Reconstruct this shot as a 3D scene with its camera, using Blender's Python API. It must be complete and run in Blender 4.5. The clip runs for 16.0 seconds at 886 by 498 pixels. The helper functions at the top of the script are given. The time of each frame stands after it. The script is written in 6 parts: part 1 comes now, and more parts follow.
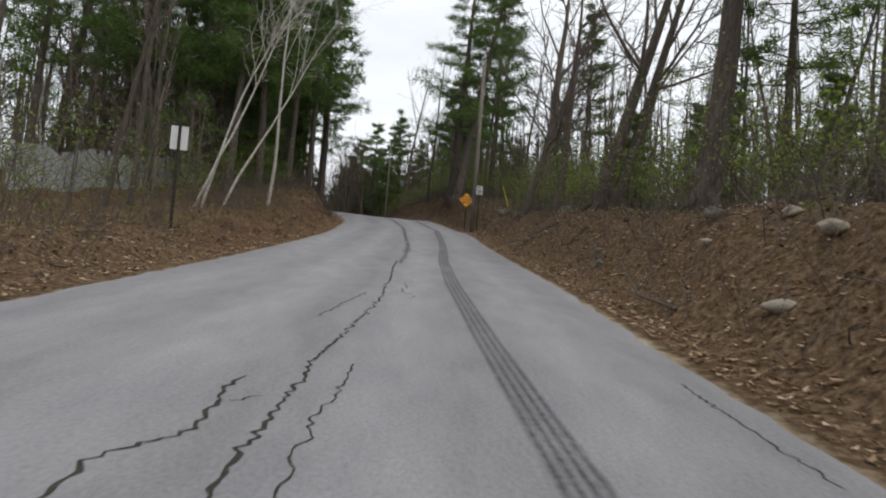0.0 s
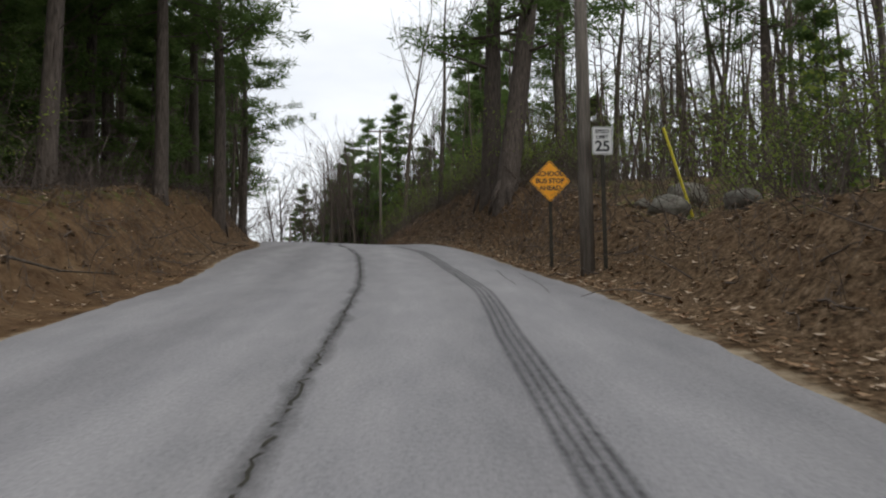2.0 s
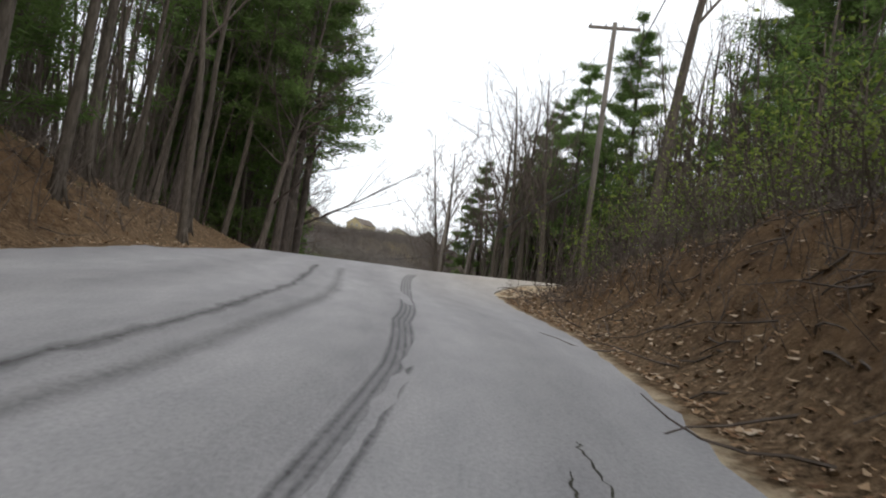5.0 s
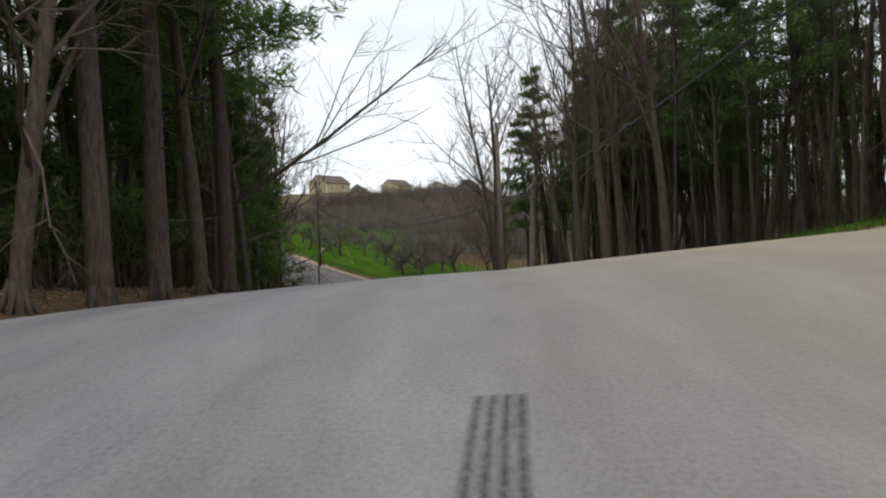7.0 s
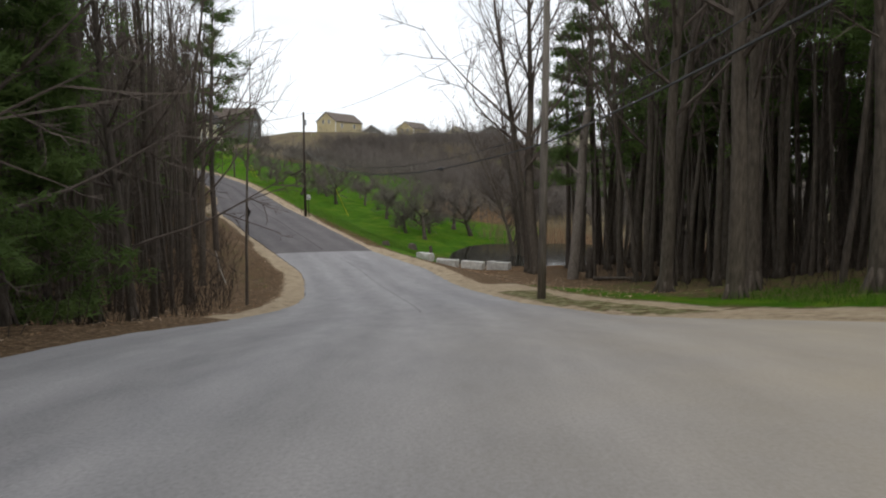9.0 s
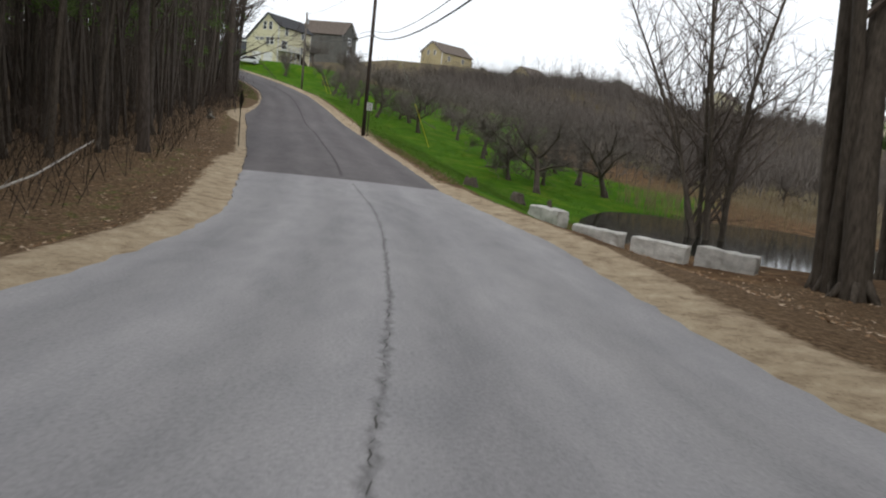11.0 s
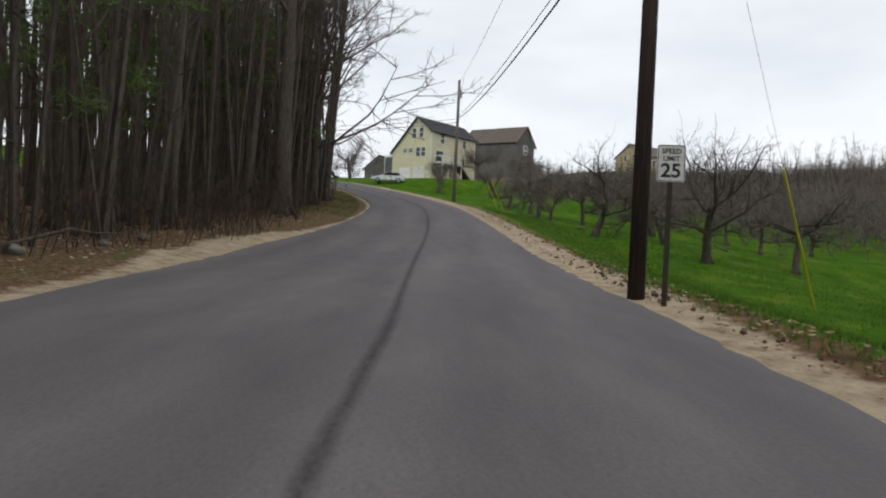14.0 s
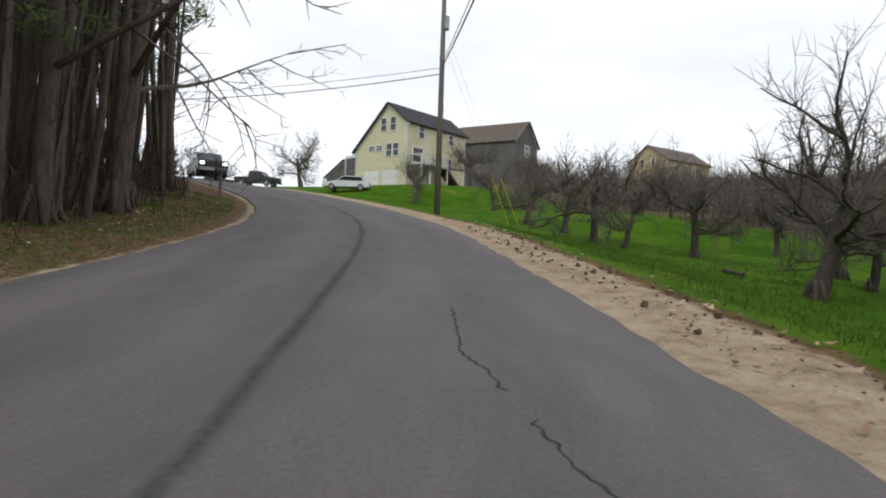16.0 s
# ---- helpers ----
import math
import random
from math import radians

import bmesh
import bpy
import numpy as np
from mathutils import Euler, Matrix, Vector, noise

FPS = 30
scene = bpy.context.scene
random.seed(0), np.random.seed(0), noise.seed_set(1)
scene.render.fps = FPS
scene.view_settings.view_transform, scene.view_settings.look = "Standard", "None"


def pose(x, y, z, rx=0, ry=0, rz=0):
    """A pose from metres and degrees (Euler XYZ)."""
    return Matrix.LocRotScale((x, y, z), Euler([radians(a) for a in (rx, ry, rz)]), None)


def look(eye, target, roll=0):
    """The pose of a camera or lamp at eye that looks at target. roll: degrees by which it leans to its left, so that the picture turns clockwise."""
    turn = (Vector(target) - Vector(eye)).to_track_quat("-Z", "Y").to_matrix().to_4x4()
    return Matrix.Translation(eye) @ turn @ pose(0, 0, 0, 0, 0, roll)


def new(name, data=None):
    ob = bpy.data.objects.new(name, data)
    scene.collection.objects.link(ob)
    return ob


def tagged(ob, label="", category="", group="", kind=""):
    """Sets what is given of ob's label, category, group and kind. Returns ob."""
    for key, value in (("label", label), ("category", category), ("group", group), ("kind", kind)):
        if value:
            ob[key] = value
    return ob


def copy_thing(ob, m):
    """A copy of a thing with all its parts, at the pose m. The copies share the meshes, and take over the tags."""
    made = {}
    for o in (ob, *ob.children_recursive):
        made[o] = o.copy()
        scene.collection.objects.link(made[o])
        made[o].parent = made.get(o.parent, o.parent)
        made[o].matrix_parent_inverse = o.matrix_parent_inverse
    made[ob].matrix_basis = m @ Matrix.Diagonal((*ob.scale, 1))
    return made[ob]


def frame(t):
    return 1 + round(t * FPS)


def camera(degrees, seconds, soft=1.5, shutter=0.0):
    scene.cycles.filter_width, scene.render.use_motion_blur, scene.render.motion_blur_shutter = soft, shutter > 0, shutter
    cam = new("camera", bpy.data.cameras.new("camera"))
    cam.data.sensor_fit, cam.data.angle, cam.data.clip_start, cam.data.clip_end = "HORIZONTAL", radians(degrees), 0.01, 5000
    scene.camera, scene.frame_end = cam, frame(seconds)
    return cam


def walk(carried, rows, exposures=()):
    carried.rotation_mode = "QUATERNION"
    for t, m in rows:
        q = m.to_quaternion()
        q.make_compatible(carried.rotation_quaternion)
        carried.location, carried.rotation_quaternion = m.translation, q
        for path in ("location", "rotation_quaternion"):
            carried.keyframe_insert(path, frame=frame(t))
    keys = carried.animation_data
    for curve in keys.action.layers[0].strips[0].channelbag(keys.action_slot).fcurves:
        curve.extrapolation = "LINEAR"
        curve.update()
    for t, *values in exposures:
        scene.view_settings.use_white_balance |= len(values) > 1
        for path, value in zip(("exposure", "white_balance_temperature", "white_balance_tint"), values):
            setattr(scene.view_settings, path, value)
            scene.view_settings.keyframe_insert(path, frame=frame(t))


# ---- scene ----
cam = camera(68.0, 16.0, soft=2.0, shutter=0.07)
PATH = [
    (0, (5.411, 0.144, -2.776), (5.374, 10.134, -2.313), 4.61),
    (0.5, (5.342, 7.809, -2.128), (4.737, 17.771, -1.509), 4.67),
    (1, (5.039, 15.638, -1.326), (4.275, 25.588, -0.689), -0.81),
    (1.5, (4.625, 23.283, -0.571), (4.126, 33.246, 0.127), -3.57),
    (2, (4.383, 30.927, 0.319), (4.085, 40.901, 0.973), -0.83),
    (2.5, (4.076, 37.820, 1.212), (3.688, 47.788, 1.913), 2.96),
    (3, (3.661, 43.993, 1.857), (2.858, 53.944, 2.425), 5.71),
    (3.5, (2.935, 49.283, 2.543), (1.617, 59.180, 3.101), 7.42),
    (4, (1.889, 55.347, 3.289), (0.159, 65.183, 3.787), 9.17),
    (4.5, (0.988, 61.538, 3.884), (-1.510, 71.212, 4.302), 9.70),
    (5, (0.059, 67.331, 4.244), (-3.279, 76.746, 4.692), 8.53),
    (5.2, (-0.648, 69.413, 4.549), (-4.213, 78.751, 4.883), 8.22),
    (6.25, (-4.778, 79.646, 4.915), (-8.565, 88.901, 4.877), 2.26),
    (7.3, (-8.625, 88.426, 5.411), (-12.627, 97.581, 5.002), -3.70),
    (7.5, (-9.224, 89.955, 5.487), (-13.184, 99.128, 5.065), -2.67),
    (8, (-10.598, 93.473, 5.750), (-14.568, 102.634, 5.155), -2.42),
    (8.2, (-11.078, 94.845, 5.856), (-14.944, 104.045, 5.190), -3.58),
    (9.25, (-15.151, 105.357, 4.968), (-19.517, 114.254, 3.634), 2.17),
    (10.3, (-21.534, 117.946, 2.822), (-26.366, 126.471, 0.831), 7.91),
    (10.5, (-22.894, 120.109, 2.505), (-27.931, 128.536, 0.605), 7.32),
    (11, (-26.708, 125.886, 1.657), (-32.058, 134.142, -0.141), 6.70),
    (11.5, (-30.980, 131.605, 0.896), (-36.892, 139.564, -0.409), 8.48),
    (12, (-35.726, 137.378, 0.588), (-42.140, 145.014, -0.152), 6.91),
    (12.5, (-41.072, 142.842, 0.631), (-47.896, 150.131, 0.076), 7.93),
    (13, (-45.580, 147.400, 0.670), (-52.747, 154.369, 0.392), 5.67),
    (13.5, (-50.481, 151.982, 0.877), (-57.833, 158.759, 0.705), 4.62),
    (14, (-55.368, 156.304, 1.136), (-62.941, 162.835, 1.066), 2.73),
    (14.5, (-60.182, 160.415, 1.521), (-67.717, 166.991, 1.482), -2.47),
    (15, (-64.745, 164.366, 1.875), (-72.110, 171.130, 1.801), -0.98),
    (15.5, (-69.457, 168.717, 2.141), (-76.820, 175.484, 2.199), 2.23),
    (16, (-73.836, 172.767, 2.606), (-81.267, 179.457, 2.787), 1.99),
]
walk(cam, [(t, look(eye, target, roll)) for t, eye, target, roll in PATH], [(0.0, 0.0), (3.3, 0.05), (4.0, 0.42), (4.5, 0.54), (5.3, 0.42), (7.2, 0.12), (8.4, 0.18), (10.3, 0.2), (11.2, 0.15), (12.2, -0.14), (13.3, -0.02), (14.1, -0.06), (14.6, 0.02), (15.3, 0.3), (16.0, 0.14)])

# ---- sky and sun: bright overcast spring afternoon ----
world = bpy.data.worlds.new("sky")
scene.world = world
world.use_nodes = True
wn, wl = world.node_tree.nodes, world.node_tree.links
wn.clear()
sky = wn.new("ShaderNodeTexSky")
sky.sky_type, sky.sun_disc = "NISHITA", False
sky.sun_elevation, sky.sun_rotation = radians(48), radians(150)
coord = wn.new("ShaderNodeTexCoord")
stretch = wn.new("ShaderNodeMapping")
stretch.inputs["Scale"].default_value = (1.0, 1.0, 3.2)
cloud = wn.new("ShaderNodeTexNoise")
cloud.inputs["Scale"].default_value, cloud.inputs["Detail"].default_value, cloud.inputs["Roughness"].default_value = 2.1, 6, 0.52
cover = wn.new("ShaderNodeValToRGB")
cover.color_ramp.elements[0].position, cover.color_ramp.elements[0].color = 0.34, (0.76, 0.76, 0.76, 1)
cover.color_ramp.elements[1].position, cover.color_ramp.elements[1].color = 0.62, (1, 1, 1, 1)
veil = wn.new("ShaderNodeMix")
veil.data_type = "RGBA"
veil.inputs[7].default_value = (12.0, 12.4, 12.9, 1)
back = wn.new("ShaderNodeBackground")
back.inputs["Strength"].default_value = 0.085
wout = wn.new("ShaderNodeOutputWorld")
wl.new(coord.outputs["Generated"], stretch.inputs["Vector"])
wl.new(stretch.outputs["Vector"], cloud.inputs["Vector"])
wl.new(cloud.outputs["Fac"], cover.inputs["Fac"])
wl.new(cover.outputs["Color"], veil.inputs[0])
wl.new(sky.outputs["Color"], veil.inputs[6])
wl.new(veil.outputs[2], back.inputs["Color"])
wl.new(back.outputs["Background"], wout.inputs["Surface"])
sun_data = bpy.data.lights.new("sun", "SUN")
sun_data.energy, sun_data.angle, sun_data.color = 0.9, radians(25), (1.0, 0.96, 0.9)
sun = new("sun", sun_data)
sun.matrix_world = look((0, 0, 60), (-26, 45, 0))


# ---- materials ----
def nodes_of(name, rough=0.8, metal=0.0):
    m = bpy.data.materials.new(name)
    m.use_nodes = True
    n, l = m.node_tree.nodes, m.node_tree.links
    b = n["Principled BSDF"]
    b.inputs["Roughness"].default_value, b.inputs["Metallic"].default_value = rough, metal
    b.inputs["Specular IOR Level"].default_value = 0.5 if rough < 0.7 else 0.2
    return m, n, l, b


def noise_ramp(n, l, scale, stops, vec=None, detail=5, rough=0.6, stretch=None):
    """A noise whose value runs through the colour stops."""
    t = n.new("ShaderNodeTexNoise")
    t.inputs["Scale"].default_value, t.inputs["Detail"].default_value, t.inputs["Roughness"].default_value = scale, detail, rough
    if vec is None:
        vec = n.new("ShaderNodeTexCoord").outputs["Object"]
    if stretch:
        mp = n.new("ShaderNodeMapping")
        mp.inputs["Scale"].default_value = stretch
        l.new(vec, mp.inputs["Vector"])
        vec = mp.outputs["Vector"]
    l.new(vec, t.inputs["Vector"])
    r = n.new("ShaderNodeValToRGB")
    while len(r.color_ramp.elements) < len(stops):
        r.color_ramp.elements.new(0.5)
    for e, (p, c) in zip(r.color_ramp.elements, stops):
        e.position, e.color = p, (*c, 1)
    l.new(t.outputs["Fac"], r.inputs["Fac"])
    return r.outputs["Color"], t.outputs["Fac"]


def mix(n, l, fac, a, b, mode="MIX"):
    m = n.new("ShaderNodeMix")
    m.data_type, m.blend_type = "RGBA", mode
    for key, v in ((0, fac), (6, a), (7, b)):
        if hasattr(v, "is_linked"):
            l.new(v, m.inputs[key])
        else:
            m.inputs[key].default_value = v if key == 0 else (*v, 1)
    return m.outputs[2]


def maths(n, l, op, *args):
    m = n.new("ShaderNodeMath")
    m.operation = op
    for k, v in enumerate(args):
        if hasattr(v, "is_linked"):
            l.new(v, m.inputs[k])
        else:
            m.inputs[k].default_value = v
    return m.outputs[0]


def bump(n, l, b, height, strength, distance):
    k = n.new("ShaderNodeBump")
    k.inputs["Strength"].default_value, k.inputs["Distance"].default_value = strength, distance
    l.new(height, k.inputs["Height"])
    l.new(k.outputs["Normal"], b.inputs["Normal"])


def plain(name, dark, light, scale=6.0, rough=0.8, metal=0.0, relief=0.0, stretch=None, spread=0.25, leafy=0.0):
    """A surface of two tones at two scales, a little different from object to object."""
    m, n, l, b = nodes_of(name, rough, metal)
    c, f = noise_ramp(n, l, scale, [(0.3, dark), (0.7, light)], stretch=stretch)
    c2, f2 = noise_ramp(n, l, scale * 7, [(0.25, (0.72, 0.72, 0.72)), (0.75, (1.0, 1.0, 1.0))], stretch=stretch)
    c = mix(n, l, 1.0, c, c2, "MULTIPLY")
    info = n.new("ShaderNodeObjectInfo")
    tone = maths(n, l, "MULTIPLY_ADD", info.outputs["Random"], spread, 1 - spread / 2)
    hsv = n.new("ShaderNodeHueSaturation")
    l.new(tone, hsv.inputs["Value"])
    l.new(c, hsv.inputs["Color"])
    l.new(hsv.outputs["Color"], b.inputs["Base Color"])
    if relief:
        bump(n, l, b, f2, 0.8, relief)
    if leafy:
        # thin leaves pass part of the light on
        glow = n.new("ShaderNodeBsdfTranslucent")
        both = n.new("ShaderNodeMixShader")
        both.inputs[0].default_value = leafy
        l.new(hsv.outputs["Color"], glow.inputs["Color"])
        l.new(b.outputs["BSDF"], both.inputs[1])
        l.new(glow.outputs["BSDF"], both.inputs[2])
        l.new(both.outputs["Shader"], n["Material Output"].inputs["Surface"])
    return m


BARK_GREY = plain("grey_bark", (0.06, 0.048, 0.038), (0.15, 0.125, 0.10), 5, 0.92, relief=0.012, stretch=(3, 3, 0.6))
BARK_DARK = plain("dark_bark", (0.054, 0.044, 0.036), (0.155, 0.127, 0.104), 5, 0.92, relief=0.02, stretch=(3, 3, 0.5))
BARK_PINE = plain("pine_bark", (0.05, 0.04, 0.034), (0.155, 0.126, 0.106), 6, 0.92, relief=0.025, stretch=(3, 3, 0.5))
TWIG = plain("bare_twigs", (0.08, 0.062, 0.05), (0.16, 0.13, 0.11), 3, 0.9)
TWIG_DARK = plain("dark_brush", (0.035, 0.026, 0.02), (0.09, 0.068, 0.052), 3, 0.9)
TWIG_APPLE = plain("apple_twigs", (0.095, 0.08, 0.07), (0.19, 0.165, 0.145), 3, 0.9)
NEEDLE = plain("pine_needles", (0.065, 0.115, 0.03), (0.165, 0.24, 0.07), 0.8, 0.75, spread=0.4, leafy=0.5)
LEAF_NEW = plain("young_leaves", (0.13, 0.19, 0.03), (0.30, 0.36, 0.08), 1.2, 0.7, spread=0.3, leafy=0.45)
WOOD_POLE = plain("weathered_pole_wood", (0.11, 0.095, 0.08), (0.25, 0.22, 0.19), 4, 0.9, relief=0.006, stretch=(6, 6, 0.4))
WOOD_TAR = plain("tarred_pole_wood", (0.028, 0.02, 0.016), (0.075, 0.055, 0.045), 4, 0.85, relief=0.006, stretch=(6, 6, 0.4))
STEEL_DARK = plain("rusty_green_post", (0.03, 0.028, 0.022), (0.07, 0.06, 0.045), 8, 0.7, 0.3)
STEEL_GREY = plain("galvanised_steel", (0.28, 0.29, 0.30), (0.42, 0.43, 0.44), 8, 0.5, 0.7)
CABLE = plain("black_cable", (0.012, 0.012, 0.012), (0.03, 0.03, 0.03), 3, 0.6)
STONE = plain("field_stone", (0.10, 0.095, 0.08), (0.26, 0.24, 0.20), 5, 0.9, relief=0.02)
GRANITE = plain("granite_block", (0.40, 0.39, 0.36), (0.66, 0.64, 0.60), 4, 0.9, relief=0.03)
WHITE_PAINT = plain("white_paint", (0.68, 0.68, 0.66), (0.80, 0.80, 0.78), 3, 0.6)
SIGN_WHITE = plain("sign_white", (0.62, 0.62, 0.60), (0.72, 0.72, 0.70), 4, 0.45, spread=0.05)
SIGN_AMBER = plain("sign_amber", (0.90, 0.36, 0.008), (0.98, 0.42, 0.012), 4, 0.45, spread=0.05)
SIGN_BLACK = plain("sign_black", (0.015, 0.015, 0.015), (0.03, 0.03, 0.03), 6, 0.5)
YELLOW_PVC = plain("yellow_guy_guard", (0.62, 0.52, 0.03), (0.75, 0.65, 0.06), 4, 0.5)
SIDING_CREAM = plain("cream_clapboard", (0.66, 0.62, 0.42), (0.76, 0.72, 0.50), 0.7, 0.7)
SIDING_GREY = plain("grey_clapboard", (0.10, 0.10, 0.09), (0.16, 0.155, 0.14), 0.7, 0.7)
SIDING_TAN = plain("tan_clapboard", (0.42, 0.35, 0.19), (0.52, 0.44, 0.26), 0.7, 0.7)
SHINGLE_DARK = plain("charcoal_shingles", (0.035, 0.035, 0.038), (0.075, 0.075, 0.08), 3, 0.9)
SHINGLE_BROWN = plain("brown_shingles", (0.10, 0.08, 0.065), (0.17, 0.14, 0.12), 3, 0.9)
GLASS_DARK = plain("window_glass", (0.02, 0.024, 0.028), (0.05, 0.055, 0.06), 1, 0.08)


# ---- the lie of the land ----
CENTRE = [(7.0, -60, -7.2), (6.3, -36, -6.0), (5.71, -11.86, -4.75), (5.41, 0.14, -4.13), (5.04, 15.64, -2.68), (4.38, 30.93, -1.04),
          (3.66, 43.99, 0.64), (1.82, 55.33, 2.06), (0.35, 66.5, 2.95), (-3.1, 78.0, 3.62), (-8.6, 88.43, 3.98), (-11.1, 94.84, 4.05),
          (-16.0, 106.5, 3.12), (-21.53, 117.95, 1.52), (-26.71, 125.89, 0.3), (-30.98, 131.61, -0.46), (-35.73, 137.38, -0.77),
          (-41.07, 142.84, -0.73), (-50.48, 151.98, -0.48), (-60.18, 160.42, 0.16), (-69.46, 168.72, 0.78), (-77.5, 175.9, 1.85)]
CENTRE += [(-88.0, 184.0, 3.4), (-98.0, 189.3, 4.75), (-108.0, 192.0, 6.2), (-119.0, 192.5, 7.7), (-134.0, 189.5, 9.2), (-156.0, 181.0, 10.2), (-200.0, 160.0, 11.0)]


def smooth_line(points, step=0.5):
    p = np.array(points, float)
    p = np.vstack([2 * p[0] - p[1], p, 2 * p[-1] - p[-2]])
    out = []
    for i in range(1, len(p) - 2):
        a, b, c, d = p[i - 1 : i + 3]
        k = max(2, int(np.linalg.norm(c - b) / step))
        for u in np.arange(k) / k:
            out.append(0.5 * (2 * b + (c - a) * u + (2 * a - 5 * b + 4 * c - d) * u**2 + (3 * b - a - 3 * c + d) * u**3))
    out.append(p[-2])
    return np.array(out)


LINE = smooth_line(CENTRE)
RUN = np.r_[0, np.cumsum(np.linalg.norm(np.diff(LINE[:, :2], axis=0), axis=1))]
RUN -= RUN[np.argmin(np.hypot(LINE[:, 0] - 5.71, LINE[:, 1] + 11.86))]
# humps of the old road over the crest
HUMP = np.interp(RUN, [50, 58, 66, 74, 82, 90, 98, 106, 112, 117, 122, 128, 133, 138], [0, -0.14, -0.06, -0.03, 0.04, -0.12, -0.12, 0.35, 0.43, 0.46, 0.36, 0.25, 0.06, 0])
LINE[:, 2] += np.convolve(np.pad(HUMP, 4, mode="edge"), np.ones(9) / 9, "valid")
TAN = np.gradient(LINE[:, :2], RUN, axis=0)
TAN /= np.linalg.norm(TAN, axis=1)[:, None]


def on_line(s):
    """Place, tangent and left-hand normal of the road's line at s metres."""
    s = np.asarray(s, float)
    p = np.stack([np.interp(s, RUN, LINE[:, k]) for k in range(3)], -1)
    t = np.stack([np.interp(s, RUN, TAN[:, k]) for k in range(2)], -1)
    over = np.where(s > RUN[-1], s - RUN[-1], np.where(s < RUN[0], s - RUN[0], 0.0))
    p[..., :2] += t * over[..., None]
    return p, t, np.stack([-t[..., 1], t[..., 0]], -1)


def steps(rows):
    r = np.array(rows, float)
    return lambda s: np.interp(s, r[:, 0], r[:, 1])


EDGE_RIGHT = steps([(-60, 2.9), (15, 2.85), (28, 3.1), (44, 2.9), (56, 2.75), (65, 2.35), (69, 1.9), (74, 1.55), (84, 1.6), (94, 2.2), (101, 2.8), (105, 4.5), (108, 8.5), (113, 13.0), (120, 12.0), (127, 8.0), (134, 4.7), (140, 3.75), (150, 3.9), (160, 4.2), (169, 3.15), (185, 3.25), (195, 3.2), (204, 3.0), (208, 2.7), (212, 2.35), (219, 2.0), (226, 1.72), (237, 1.9), (252, 2.6), (400, 3.0)])
EDGE_LEFT = steps([(-60, 4.8), (20, 5.1), (45, 4.75), (60, 5.2), (70, 5.7), (78, 6.7), (90, 7.05), (100, 6.75), (113, 5.9), (122, 6.2), (132, 5.8), (143, 4.2), (160, 3.75), (172, 4.5), (184, 5.15), (194, 5.3), (200, 5.7), (207, 6.1), (212, 5.55), (218, 5.0), (224, 4.7), (230, 4.45), (240, 4.4), (400, 4.0)])
BANK_RIGHT = steps([(-60, 1.7), (12, 2.0), (32, 2.0), (46, 1.75), (57, 1.2), (63, 2.0), (80, 2.5), (92, 2.3), (100, 1.7), (106, 0.7), (115, 0.7), (128, 0.55), (137, 0.1), (150, -0.35), (160, -0.7), (170, -1.1), (190, -1.25), (215, -1.0), (240, -0.6), (400, 0.0)])
BANK_LEFT = steps([(-60, 0.5), (15, 0.45), (30, 0.5), (46, 0.75), (56, 1.7), (70, 2.4), (92, 2.3), (103, 1.2), (112, 0.35), (128, 0.05), (148, -0.45), (163, -0.5), (176, 0.0), (215, 0.1), (240, 0.2), (400, 0.4)])
RUN_RIGHT = steps([(-60, 2.6), (60, 2.2), (90, 2.4), (105, 5.0), (150, 5.0), (165, 3.5), (175, 6.5), (400, 7.0)])
VERGE_RIGHT = steps([(-60, 0.9), (55, 1.0), (66, 0.5), (90, 0.5), (100, 1.0), (112, 2.0), (130, 3.0), (148, 3.0), (160, 1.6), (172, 1.1), (400, 1.0)])

RISE = steps([(-60, 0), (60, 0), (72, 0.068), (84, 0.066), (98, 0.025), (106, 0.05), (112, 0.06), (124, 0.065), (139, 0), (400, 0)])
LEAN_LEFT = steps([(-60, 0), (54, 0), (64, -0.02), (72, -0.006), (80, 0.033), (88, 0.048), (96, 0.058), (104, -0.006), (114, -0.04), (130, 0), (400, 0)])


def cross_slope(s, lat):
    """Height that the road gains toward its two sides."""
    return RISE(s) * np.clip(-lat - 0.8, 0, 14) + LEAN_LEFT(s) * np.clip(lat - 0.8, 0, 7)


LAND_RIGHT = [(25, -10, -2.4), (30, 30, 1.0), (28, 60, 4.4), (22, 90, 5.6), (12, 110, 5.6), (0, 130, 3.2), (-6, 148, -0.6), (-17, 162, -1.3), (-12, 178, -1.4), (-32, 178, -2.9), (-45, 186, -2.2),
              (-60, 192, -0.7), (-75, 200, 1.5), (-90, 206, 3.3), (-106, 213, 7.0), (-128, 220, 10.6), (-137, 245, 13.8), (-110, 245, 8.6), (-85, 240, 5.2), (-60, 235, 3.0), (-30, 225, -1.0),
              (15, 200, -2.0), (-138, 285, 19.5), (-100, 290, 15.0), (-60, 300, 10.0), (-140, 345, 20.5), (-10, 330, 5.0), (80, 300, 5.0), (60, 100, 5.0)]
LAND_LEFT = [(-30, -10, -3.8), (-30, 40, 0.8), (-28, 70, 4.6), (-36, 95, 4.2), (-52, 112, 0.8), (-62, 128, -1.6), (-80, 145, -0.8), (-100, 162, 3.2), (-116, 178, 6.4), (-140, 170, 9.0), (-150, 230, 12.0), (-70, 60, 3.0), (-90, 110, 0.0)]
LAND = np.array(LAND_RIGHT + LAND_LEFT, float)


